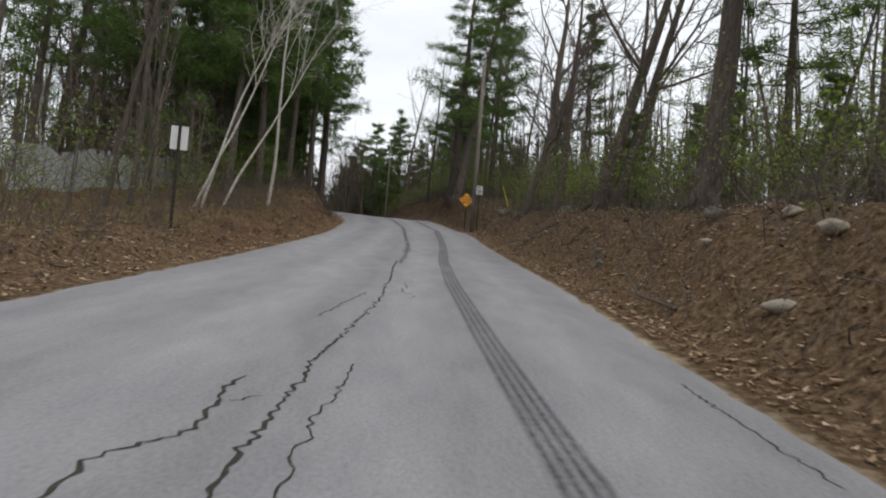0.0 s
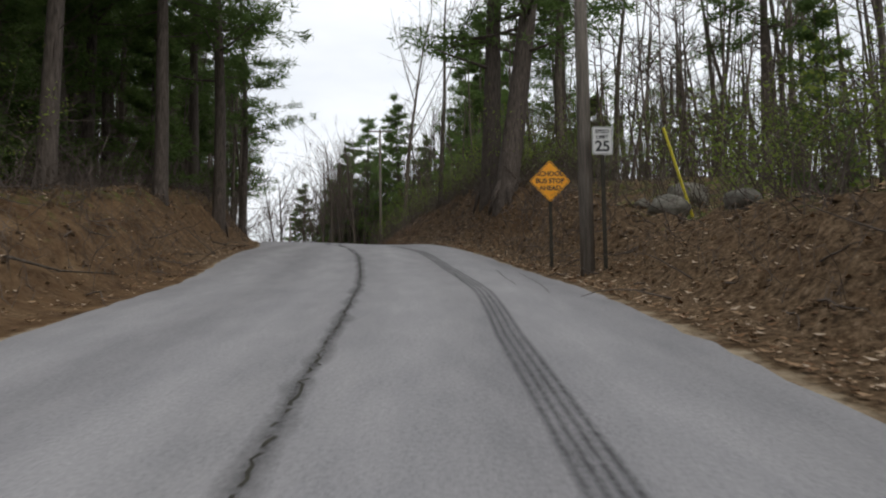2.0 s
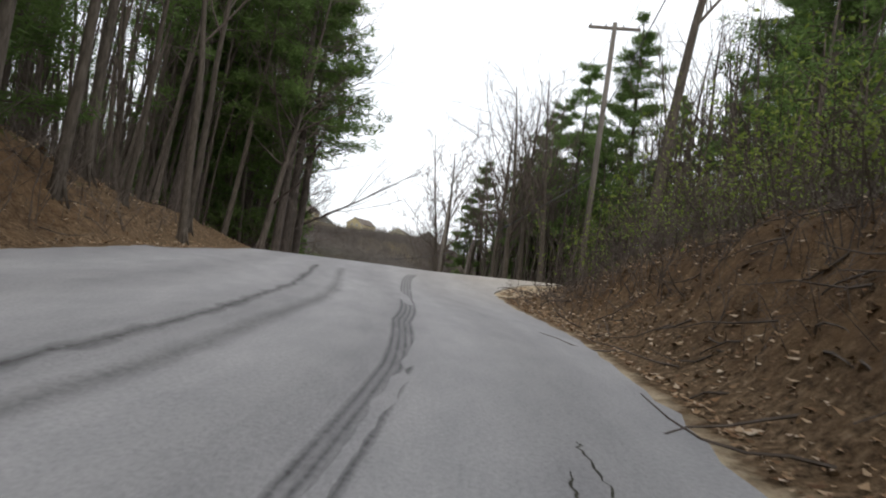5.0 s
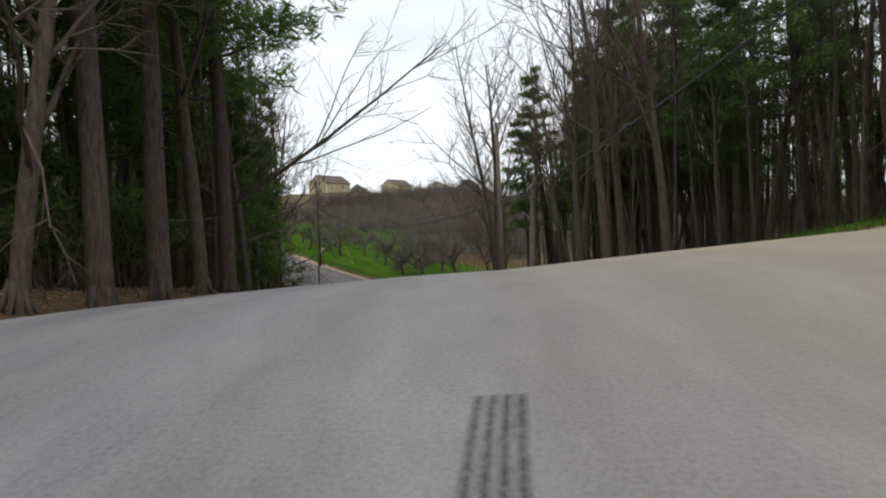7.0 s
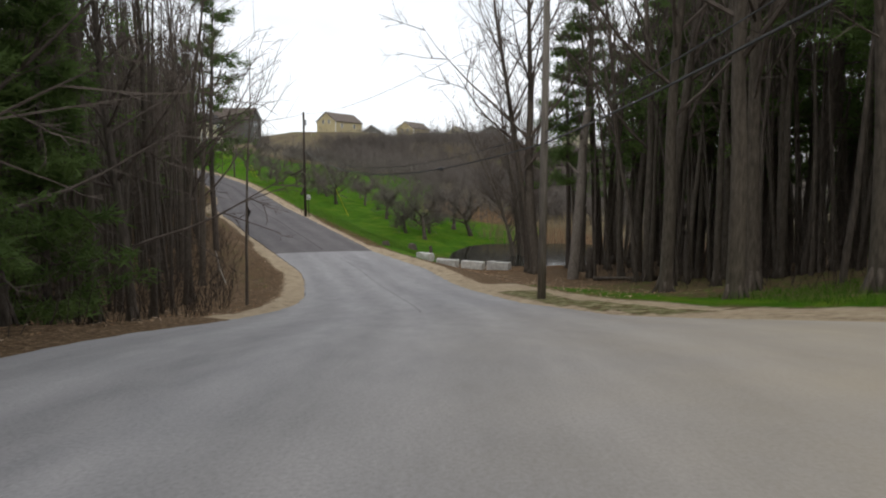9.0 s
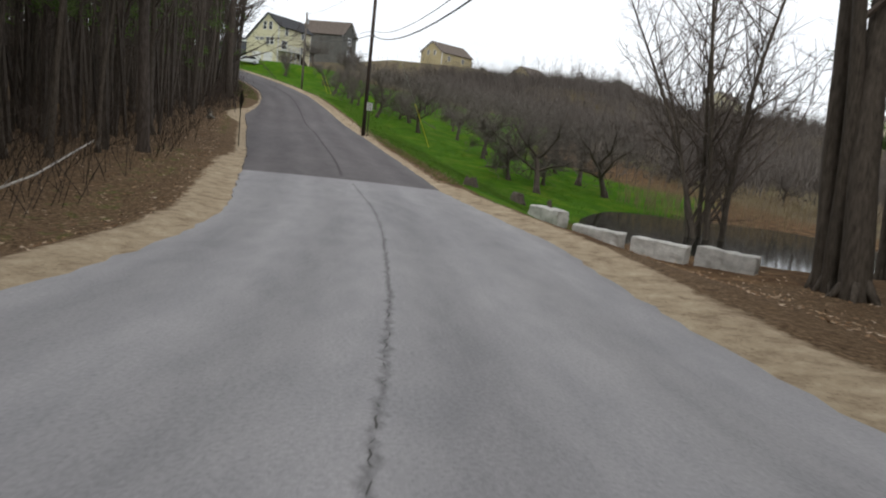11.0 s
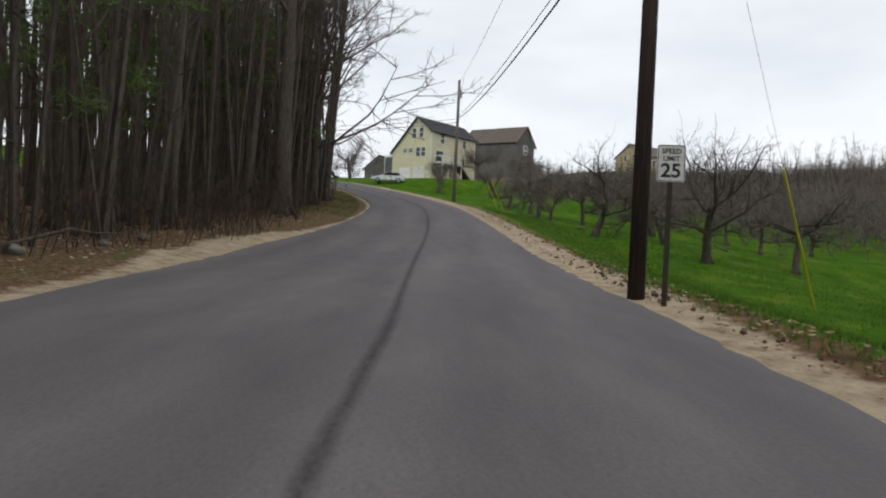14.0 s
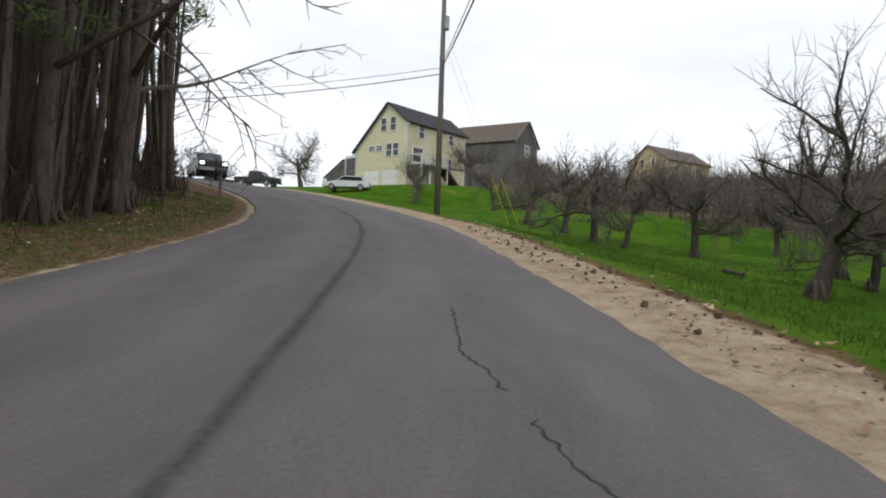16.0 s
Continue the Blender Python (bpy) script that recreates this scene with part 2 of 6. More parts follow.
def far_land(x, y):
    d = (x[..., None] - LAND[:, 0]) ** 2 + (y[..., None] - LAND[:, 1]) ** 2
    w = 1 / (d + 60.0) ** 2
    return (w * LAND[:, 2]).sum(-1) / w.sum(-1)


def ease(v):
    v = np.clip(v, 0, 1)
    return v * v * (3 - 2 * v)


def rumple(x, y):
    return 0.5 * np.sin(x * 0.9 + 1.7 * np.sin(y * 0.37)) * np.sin(y * 0.8 + 1.3 * np.sin(x * 0.41)) + 0.3 * np.sin(x * 2.3 + y * 1.1) * np.sin(y * 2.1 - x * 0.7) + 0.2 * np.sin(x * 5.1 - y * 3.3) * np.sin(y * 4.7 + x * 2.9)


def lumps(x, y):
    return 0.22 * np.sin(x * 7.9 + 2.0 * np.sin(y * 3.1)) * np.sin(y * 7.3 - 1.8 * np.sin(x * 2.7))


FAR_SIDE = np.array([0.66, 0.75])


def ground_at(s, lat):
    """Ground points from metres along the road and metres to the left of its line."""
    s, lat = np.broadcast_arrays(np.asarray(s, float), np.asarray(lat, float))
    p, t, n = on_line(s)
    near = np.clip(lat, -32, 32)
    xy = p[..., :2] + n * near[..., None] - FAR_SIDE * (lat - near)[..., None]
    left = lat > 0
    edge = np.where(left, EDGE_LEFT(s), EDGE_RIGHT(s))
    verge = np.where(left, 0.9, VERGE_RIGHT(s))
    bank = np.where(left, BANK_LEFT(s), BANK_RIGHT(s))
    reach = np.where(left, 2.3, RUN_RIGHT(s))
    d = np.abs(lat) - edge
    local = p[..., 2] + cross_slope(s, lat) + bank * ease((d - verge * 0.75) / reach) + 0.10 * ease((d - 0.2) / 1.0) - 0.10
    wild = far_land(xy[..., 0], xy[..., 1])
    z = local + (wild - local) * ease((d - 5) / 17)
    rough = np.where(s < 108, 0.36, np.where(left, 0.16, 0.05))
    z = z + rough * (rumple(xy[..., 0], xy[..., 1]) + np.where(s < 108, lumps(xy[..., 0], xy[..., 1]), 0.0)) * ease((d - 0.4) / 1.5)
    # the hollow of the orchard above the pond
    z = z - 0.85 * np.exp(-((xy[..., 0] + 46.5) ** 2 + (xy[..., 1] - 171.0) ** 2) / 100) * ease((d - 3) / 6) * np.where(left, 0.0, 1.0)
    # the pond's bed
    pond = ease(1.35 - np.hypot((xy[..., 0] + 32) / 11.5, (xy[..., 1] - 166) / 13.5))
    z = np.where(z > -3.9, z + (-3.9 - z) * pond, z)
    return np.concatenate([xy, z[..., None]], -1)


def locate(x, y):
    """Metres along the road and to its left of a place in the plan."""
    k = np.argmin((LINE[:, 0] - x) ** 2 + (LINE[:, 1] - y) ** 2)
    v = np.array([x, y]) - LINE[k, :2]
    s, lat = RUN[k] + v @ TAN[k], -v[0] * TAN[k, 1] + v[1] * TAN[k, 0]
    for _ in range(6):
        q = ground_at(s, lat)
        e = np.array([x, y]) - q[:2]
        if np.hypot(*e) < 0.02:
            break
        _, t, n = on_line(s)
        lat_axis = n if abs(lat) < 32 else -FAR_SIDE * 1.0
        det = t[0] * lat_axis[1] - t[1] * lat_axis[0]
        s += (e[0] * lat_axis[1] - e[1] * lat_axis[0]) / det
        lat += (t[0] * e[1] - t[1] * e[0]) / det
    return s, lat


def foot(x, y):
    """The ground's point at a place in the plan."""
    q = ground_at(*locate(x, y))
    return Vector((x, y, float(q[2])))


def spot(s, lat):
    return Vector([float(v) for v in ground_at(s, lat)])


# ---- mesh helpers ----
class Shape:
    """Gathers vertices and faces for one mesh."""

    def __init__(self):
        self.v, self.f = [], []

    def add(self, verts, faces):
        k = len(self.v)
        self.v.extend(verts)
        self.f.extend([tuple(i + k for i in f) for f in faces])
        return self

    def box(self, lo, hi, m=None):
        v = [Vector((x, y, z)) for x in (lo[0], hi[0]) for y in (lo[1], hi[1]) for z in (lo[2], hi[2])]
        v = [m @ p for p in v] if m else v
        return self.add([tuple(p) for p in v], [(0, 1, 3, 2), (4, 6, 7, 5), (0, 4, 5, 1), (2, 3, 7, 6), (0, 2, 6, 4), (1, 5, 7, 3)])

    def tube(self, points, radii, sides=5, cap=True):
        pts = [Vector(p) for p in points]
        verts, faces = [], []
        for i, p in enumerate(pts):
            d = (pts[min(i + 1, len(pts) - 1)] - pts[max(i - 1, 0)]).normalized()
            a = d.cross(Vector((0.31, 0.95, 0.05)) if abs(d.y) < 0.9 else Vector((1, 0, 0.1))).normalized()
            b = d.cross(a)
            for k in range(sides):
                w = 2 * math.pi * k / sides
                verts.append(tuple(p + (a * math.cos(w) + b * math.sin(w)) * radii[i]))
        for i in range(len(pts) - 1):
            for k in range(sides):
                faces.append((i * sides + k, i * sides + (k + 1) % sides, (i + 1) * sides + (k + 1) % sides, (i + 1) * sides + k))
        if cap:
            faces.append(tuple(range(sides))[::-1])
            faces.append(tuple((len(pts) - 1) * sides + k for k in range(sides)))
        return self.add(verts, faces)

    def prism(self, outline, y0, y1, m=None):
        """An outline in x and z pushed along y."""
        k = len(outline)
        v = [Vector((x, y, z)) for y in (y0, y1) for x, z in outline]
        v = [m @ p for p in v] if m else v
        return self.add([tuple(p) for p in v], [tuple(range(k))[::-1], tuple(range(k, 2 * k))] + [(i, (i + 1) % k, k + (i + 1) % k, k + i) for i in range(k)])

    def mesh(self, name, material, smooth=False):
        me = bpy.data.meshes.new(name)
        me.from_pydata([tuple(p) for p in self.v], [], self.f)
        me.materials.append(material)
        if smooth:
            me.shade_smooth()
        return me


def part(name, shape, material, parent=None, label="", smooth=False, m=None, category=""):
    """Links a shape as one mesh object under a thing or a part."""
    ob = new(name, shape.mesh(name, material, smooth))
    if parent:
        ob.parent = parent
    if m is not None:
        ob.matrix_basis = m
    return tagged(ob, label, category)


def rounded(shape, name, material, width, segments=2):
    """A mesh from a shape with its edges rounded off."""
    bm = bmesh.new()
    vs = [bm.verts.new(p) for p in shape.v]
    for f in shape.f:
        bm.faces.new([vs[i] for i in f])
    bmesh.ops.remove_doubles(bm, verts=bm.verts, dist=1e-5)
    bmesh.ops.recalc_face_normals(bm, faces=bm.faces)
    bmesh.ops.bevel(bm, geom=list(bm.edges), offset=width, segments=segments, affect="EDGES")
    me = bpy.data.meshes.new(name)
    bm.to_mesh(me)
    bm.free()
    me.materials.append(material)
    return me


# ---- ground, road and water ----
def ground_material():
    m, n, l, b = nodes_of("ground", 0.95)
    b.inputs["Specular IOR Level"].default_value = 0.05
    at = n.new("ShaderNodeAttribute")
    at.attribute_name = "cover"
    sep = n.new("ShaderNodeSeparateColor")
    l.new(at.outputs["Color"], sep.inputs["Color"])
    earth, _ = noise_ramp(n, l, 1.6, [(0.28, (0.035, 0.022, 0.014)), (0.5, (0.11, 0.065, 0.034)), (0.72, (0.20, 0.13, 0.07))])
    litter, lf = noise_ramp(n, l, 9.0, [(0.34, (0.022, 0.016, 0.011)), (0.47, (0.10, 0.066, 0.038)), (0.60, (0.21, 0.145, 0.09)), (0.74, (0.36, 0.27, 0.19))], detail=8, rough=0.75)
    grass, _ = noise_ramp(n, l, 0.6, [(0.3, (0.030, 0.088, 0.003)), (0.5, (0.05, 0.125, 0.004)), (0.62, (0.085, 0.145, 0.008)), (0.75, (0.13, 0.14, 0.03))])
    fine, ff = noise_ramp(n, l, 14.0, [(0.3, (0.55, 0.55, 0.55)), (0.7, (1.15, 1.15, 1.1))], detail=6)
    grass = mix(n, l, 0.8, grass, fine, "MULTIPLY")
    sand, _ = noise_ramp(n, l, 2.2, [(0.3, (0.20, 0.15, 0.10)), (0.5, (0.36, 0.285, 0.195)), (0.75, (0.50, 0.42, 0.30))], detail=9, rough=0.7)
    speck, _ = noise_ramp(n, l, 22.0, [(0.32, (0.45, 0.42, 0.40)), (0.45, (1.0, 1.0, 1.0))], detail=5, rough=0.7)
    sand = mix(n, l, 0.9, sand, speck, "MULTIPLY")
    brush, _ = noise_ramp(n, l, 0.35, [(0.3, (0.085, 0.065, 0.045)), (0.55, (0.13, 0.105, 0.065)), (0.75, (0.12, 0.13, 0.05))], detail=8)
    edge, ef = noise_ramp(n, l, 2.6, [(0.0, (0, 0, 0)), (1.0, (1, 1, 1))], detail=6)

    def ragged(channel, hard=3.2):
        v = maths(n, l, "SUBTRACT", ef, 0.5)
        v = maths(n, l, "MULTIPLY_ADD", v, 1.1, channel)
        v = maths(n, l, "SUBTRACT", v, 0.5)
        v = maths(n, l, "MULTIPLY_ADD", v, hard, 0.5)
        c = n.new("ShaderNodeClamp")
        l.new(v, c.inputs["Value"])
        return c.outputs[0]

    c = mix(n, l, ragged(sep.outputs["Blue"], 1.6), earth, litter)
    c = mix(n, l, ragged(at.outputs["Alpha"]), c, brush)
    c = mix(n, l, ragged(sep.outputs["Red"]), c, grass)
    c = mix(n, l, ragged(sep.outputs["Green"]), c, sand)
    l.new(c, b.inputs["Base Color"])
    bump(n, l, b, maths(n, l, "ADD", lf, ff), 0.7, 0.05)
    return m


GROUND = ground_material()


def covers(s, lat, d):
    """Shares of grass, sand, dead leaves and brush by where a point lies."""
    left = lat > 0
    grass, sand, leaf, brush = (np.zeros_like(lat) for _ in range(4))
    sandy = np.where(left, np.where(s > 136, 1.15 - 0.6 * ease((s - 173) / 5) - 0.3 * ease((s - 213) / 5) + 0.9 * ease((s - 197) / 6) * ease((213 - s) / 4), 0.1), np.where(s > 150, 1.35 - 0.75 * ease((s - 168) / 6) + 0.7 * ease((s - 190) / 12), np.where(s > 100, VERGE_RIGHT(s) + 0.3, 0.15)))
    sand = ease((sandy - d) / 0.8 + 0.5)
    lawn = ease((s - 160 - 15 * ease((d - 3.5) / 6)) / 8) * ease((d - 1.0) / 1.2)
    grass = np.where(left, 0.0, lawn * ease((42 + 10 * np.sin(s * 0.11) + lat) / 12) * ease((s - 172 + (lat + 16) * 1.1) / 5))
    grass = np.where((~left) & (s > 108) & (s < 150), 0.75 * ease((d - VERGE_RIGHT(s)) / 1.0) * ease((VERGE_RIGHT(s) + 5 - d) / 3), grass)
    grass = np.where(left & (s > 156) & (s < 176), 0.3 * ease((d - 1.2) / 1.0) * ease((6.5 - d) / 3), grass)
    grass = np.where(left & (s > 218) & (s < 244), 0.28 * ease((d - 0.4) / 0.6) * ease((2.6 - d) / 1), grass)
    strip_in = (~left) & (s > 133) & (s < 146)
    sand = np.where(strip_in & (d > 0.5) & (d < 2.4), sand * 0.42, sand)
    grass = np.where(strip_in & (d > 0.5) & (d < 2.4), 0.5, grass)
    grass = np.where(left & (s > 130) & (s < 172), np.maximum(grass, 0.8 * ease((lat - 17) / 3)), grass)
    grass = np.where(left & (s > 262), ease((d - 0.8) / 1.5), grass)
    grass = np.where((~left) & (s < 150), np.maximum(grass, np.where(s < 60, 0.42, 0.4) * ease((d - 1.5) / 2)), grass)
    grass = np.where(left & (s < 100), 0.34 * ease((d - 0.8) / 2), grass)
    grass = np.where(left & (s > 186) & (s < 218), 0.4 * ease((d - 0.6) / 0.8) * ease((2.4 - d) / 1), grass)
    leaf = np.where(left | (s < 160), 0.75, 0.2) - 0.35 * np.where((s > 62) & (s < 98), ease((d - 0.8) / 0.6) * ease((3.4 - d) / 0.8), 0)
    # fewer pale leaves here; the lower share also puts pine shade into the colour
    leaf = np.where(left & (s > 30) & (s < 62), 0.38, leaf)
    brush = np.where(left, 0.0, ease((-lat - 34) / 10) * (s > 150) + ease((-lat - 60) / 20) * (s <= 150))
    return np.stack([grass, sand, leaf, np.clip(brush, 0, 1)], -1)


def build_ground():
    s = np.r_[-900, -500, -300, -200, -140, -100, -80, np.arange(-64, 0, 0.8), np.arange(0, 108, 0.4), np.arange(108, 262, 0.6), np.arange(262, 340, 3), 360, 400, 460, 560, 760, 1100]
    out = np.r_[np.arange(0.6, 7.4, 0.4), np.arange(7.4, 16, 0.8), np.arange(16, 32, 2.0), np.arange(32, 60, 5), np.arange(60, 130, 10), 150, 190, 250, 340, 480, 700, 1100]
    lat = np.r_[-out[::-1], 0, out]
    S, L = np.meshgrid(s, lat, indexing="ij")
    p = ground_at(S, L)
    a, b = len(s), len(lat)
    idx = np.arange(a * b).reshape(a, b)
    faces = np.stack([idx[:-1, :-1], idx[1:, :-1], idx[1:, 1:], idx[:-1, 1:]], -1).reshape(-1, 4)[:, ::-1]
    me = bpy.data.meshes.new("ground")
    me.from_pydata(p.reshape(-1, 3).tolist(), [], faces.tolist())
    me.shade_smooth()
    me.materials.append(GROUND)
    d = np.abs(L) - np.where(L > 0, EDGE_LEFT(S), EDGE_RIGHT(S))
    col = me.color_attributes.new("cover", "FLOAT_COLOR", "POINT")
    col.data.foreach_set("color", covers(S, L, d).reshape(-1).astype(np.float32))
    return tagged(new("ground", me), "leaf-strewn banks, sandy verges and bright green orchard grass", "ground", kind="structure")


build_ground()


def asphalt(name, dark, light, tint, drift=False):
    m, n, l, b = nodes_of(name, 0.85)
    at = n.new("ShaderNodeAttribute")
    at.attribute_name = "along"
    vec = at.outputs["Vector"]
    broad, _ = noise_ramp(n, l, 0.55, [(0.3, dark), (0.7, light)], vec, detail=4, stretch=(1.0, 0.22, 1))
    grain, gf = noise_ramp(n, l, 70.0, [(0.25, (0.78, 0.78, 0.78)), (0.75, (1.12, 1.12, 1.12))], vec, detail=4, rough=0.8)
    blot, _ = noise_ramp(n, l, 2.3, [(0.35, (0.9, 0.9, 0.9)), (0.65, (1.07, 1.06, 1.05))], vec, detail=5, stretch=(1.0, 0.3, 1))
    chip, cf = noise_ramp(n, l, 26.0, [(0.34, (0.70, 0.70, 0.71)), (0.5, (1.0, 1.0, 1.0)), (0.68, (1.26, 1.255, 1.25))], vec, detail=4, rough=0.75)
    c = mix(n, l, 1.0, broad, grain, "MULTIPLY")
    c = mix(n, l, 0.65, c, chip, "MULTIPLY")
    c = mix(n, l, 1.0, c, blot, "MULTIPLY")
    sep = n.new("ShaderNodeSeparateXYZ")
    l.new(vec, sep.inputs["Vector"])
    # polished wheel paths, two in each lane
    wave = maths(n, l, "SINE", maths(n, l, "MULTIPLY_ADD", sep.outputs["X"], 3.4, 0.6))
    wheel = maths(n, l, "MULTIPLY_ADD", wave, 0.08, 1.0)
    comb = n.new("ShaderNodeCombineColor")
    for k in range(3):
        l.new(wheel, comb.inputs[k])
    c = mix(n, l, 1.0, c, comb.outputs[0], "MULTIPLY")
    c = mix(n, l, 1.0, c, tint, "MULTIPLY")
    if drift:
        # sand carried onto the junction
        a = n.new("ShaderNodeMapRange")
        a.interpolation_type = "SMOOTHSTEP"
        for k, v in ((1, 2.5), (2, -8.0)):
            a.inputs[k].default_value = v
        l.new(sep.outputs["X"], a.inputs[0])
        w = maths(n, l, "SUBTRACT", 1.0, maths(n, l, "MULTIPLY", maths(n, l, "ABSOLUTE", maths(n, l, "SUBTRACT", sep.outputs["Y"], 117.0)), 0.043))
        dust, df = noise_ramp(n, l, 0.5, [(0.3, (0, 0, 0)), (0.7, (1, 1, 1))], vec, detail=6)
        k = maths(n, l, "MULTIPLY", maths(n, l, "MULTIPLY", a.outputs[0], maths(n, l, "MAXIMUM", w, 0.0)), maths(n, l, "MULTIPLY_ADD", df, 1.1, 0.5))
        c = mix(n, l, maths(n, l, "MINIMUM", k, 0.92), c, (0.42, 0.35, 0.245))
    l.new(c, b.inputs["Base Color"])
    bump(n, l, b, gf, 0.35, 0.006)
    return m


ROAD_OLD = asphalt("bleached_asphalt", (0.245, 0.242, 0.249), (0.30, 0.296, 0.30), (1.0, 0.99, 1.0), True)
ROAD_NEW = asphalt("newer_asphalt", (0.098, 0.091, 0.093), (0.135, 0.125, 0.126), (1.0, 0.98, 0.99))
SEAM_S, SEAM_SLOPE = 169.75, 0.09
CROWN = 0.05


def road_top(s, lat):
    """A point of the road's surface."""
    p, t, n = on_line(s)
    r, l = EDGE_RIGHT(s), EDGE_LEFT(s)
    u = (np.asarray(lat) + r) / (l + r) * 2 - 1
    xy = p[..., :2] + n * np.asarray(lat)[..., None]
    z = p[..., 2] - CROWN * u**2 + cross_slope(s, np.asarray(lat))
    return np.concatenate([xy, z[..., None]], -1)


def build_road(name, s0, s1, material, label, shear_at, sides=17):
    s = np.linspace(s0, s1, int((s1 - s0) * 2) + 1)
    u = np.linspace(0, 1, sides)
    S, U = np.meshgrid(s, u, indexing="ij")
    wob = 0.035 * np.sin(S * 1.9 + 3 * np.sin(S * 0.53)) + 0.03 * np.sin(S * 4.7 + 1) + 0.03 * np.sin(S * 6.1)
    r, l = EDGE_RIGHT(S) + wob * (U < 0.5), EDGE_LEFT(S) + wob * (U > 0.5)
    L = -r + (l + r) * U
    if shear_at is not None:
        S = S + SEAM_SLOPE * (L - 0.7) * ease(1 - np.abs(S - shear_at) / 16)
    p = road_top(S, L)
    a, b = S.shape
    idx = np.arange(a * b).reshape(a, b)
    faces = np.stack([idx[:-1, :-1], idx[1:, :-1], idx[1:, 1:], idx[:-1, 1:]], -1).reshape(-1, 4)[:, ::-1].tolist()
    verts = p.reshape(-1, 3).tolist()
    ring = list(idx[:, 0]) + list(idx[-1, 1:]) + list(idx[-2::-1, -1]) + list(idx[0, -2:0:-1])
    low = []
    for i in ring:
        low.append(len(verts))
        verts.append([verts[i][0], verts[i][1], verts[i][2] - 0.14])
    for k in range(len(ring)):
        j = (k + 1) % len(ring)
        faces.append((int(ring[k]), int(ring[j]), low[j], low[k]))
    me = bpy.data.meshes.new(name)
    me.from_pydata(verts, [], faces)
    me.materials.append(material)
    at = me.attributes.new("along", "FLOAT_VECTOR", "POINT")
    v = np.zeros((len(verts), 3), np.float32)
    v[: a * b, 0], v[: a * b, 1] = L.ravel(), S.ravel()
    v[a * b :, 0], v[a * b :, 1] = v[ring, 0], v[ring, 1]
    at.data.foreach_set("vector", v.ravel())
    return tagged(new(name, me), label, "road", kind="structure")


build_road("road", -62, SEAM_S, ROAD_OLD, "bleached grey asphalt lane with cracks and tyre marks", SEAM_S)
build_road("road", SEAM_S, 330, ROAD_NEW, "newer darker asphalt climbing the hill", SEAM_S)

m, n, l, b = nodes_of("pond_water", 0.06)
b.inputs["Base Color"].default_value = (0.02, 0.022, 0.018, 1)
_, wf = noise_ramp(n, l, 1.4, [(0, (0, 0, 0)), (1, (1, 1, 1))])
bump(n, l, b, wf, 0.03, 0.02)
WATER = m
pond = Shape().add([(-55, 148, -3.0), (5, 138, -3.0), (10, 190, -3.0), (-52, 190, -3.0)], [(0, 1, 2, 3)])
tagged(part("water", pond, WATER), "still dark pond water reflecting the pale sky", "pond", kind="structure")


# ---- trees ----
def wiggle(rng, a):
    return Vector((rng.uniform(-a, a), rng.uniform(-a, a), rng.uniform(-a, a)))


def limb(shape, rng, start, way, length, r0, r1, bend=0.12, lift=0.0, segs=5, sides=4):
    """A tapered crooked limb; returns its points, ways and radii."""
    pts, rad = [Vector(start)], [r0]
    d = Vector(way).normalized()
    ways = [d]
    for i in range(segs):
        d = (d + wiggle(rng, bend) + Vector((0, 0, lift))).normalized()
        pts.append(pts[-1] + d * length / segs)
        rad.append(r0 + (r1 - r0) * (i + 1) / segs)
        ways.append(d)
    shape.tube(pts, rad, sides, cap=False)
    return pts, ways, rad


def spread(rng, way, angle):
    """A way that leans off another by an angle, turned at random about it."""
    w = Vector(way).normalized()
    a = w.orthogonal().normalized()
    a.rotate(Matrix.Rotation(rng.uniform(0, 2 * math.pi), 3, w))
    return (w * math.cos(angle) + a * math.sin(angle)).normalized()


def twigs(shape, rng, pts, ways, count, length, r, level, lift=0.03, angle=0.8):
    for _ in range(count):
        i = rng.randrange(1, len(pts))
        k = rng.random()
        p = pts[i - 1].lerp(pts[i], k)
        w = spread(rng, ways[i], rng.uniform(angle * 0.6, angle * 1.3))
        ln = length * rng.uniform(0.5, 1.1)
        q, v, _ = limb(shape, rng, p, w, ln, r, r * 0.4, 0.2, lift, 2 if level else 1, 3)
        if level > 0:
            twigs(shape, rng, q, v, 4, ln * 0.5, r * 0.55, level - 1, lift, angle)


def tree_empty(name, label, category="tree", group=""):
    e = new(name)
    e.empty_display_size = 0.3
    return tagged(e, label, category, group)


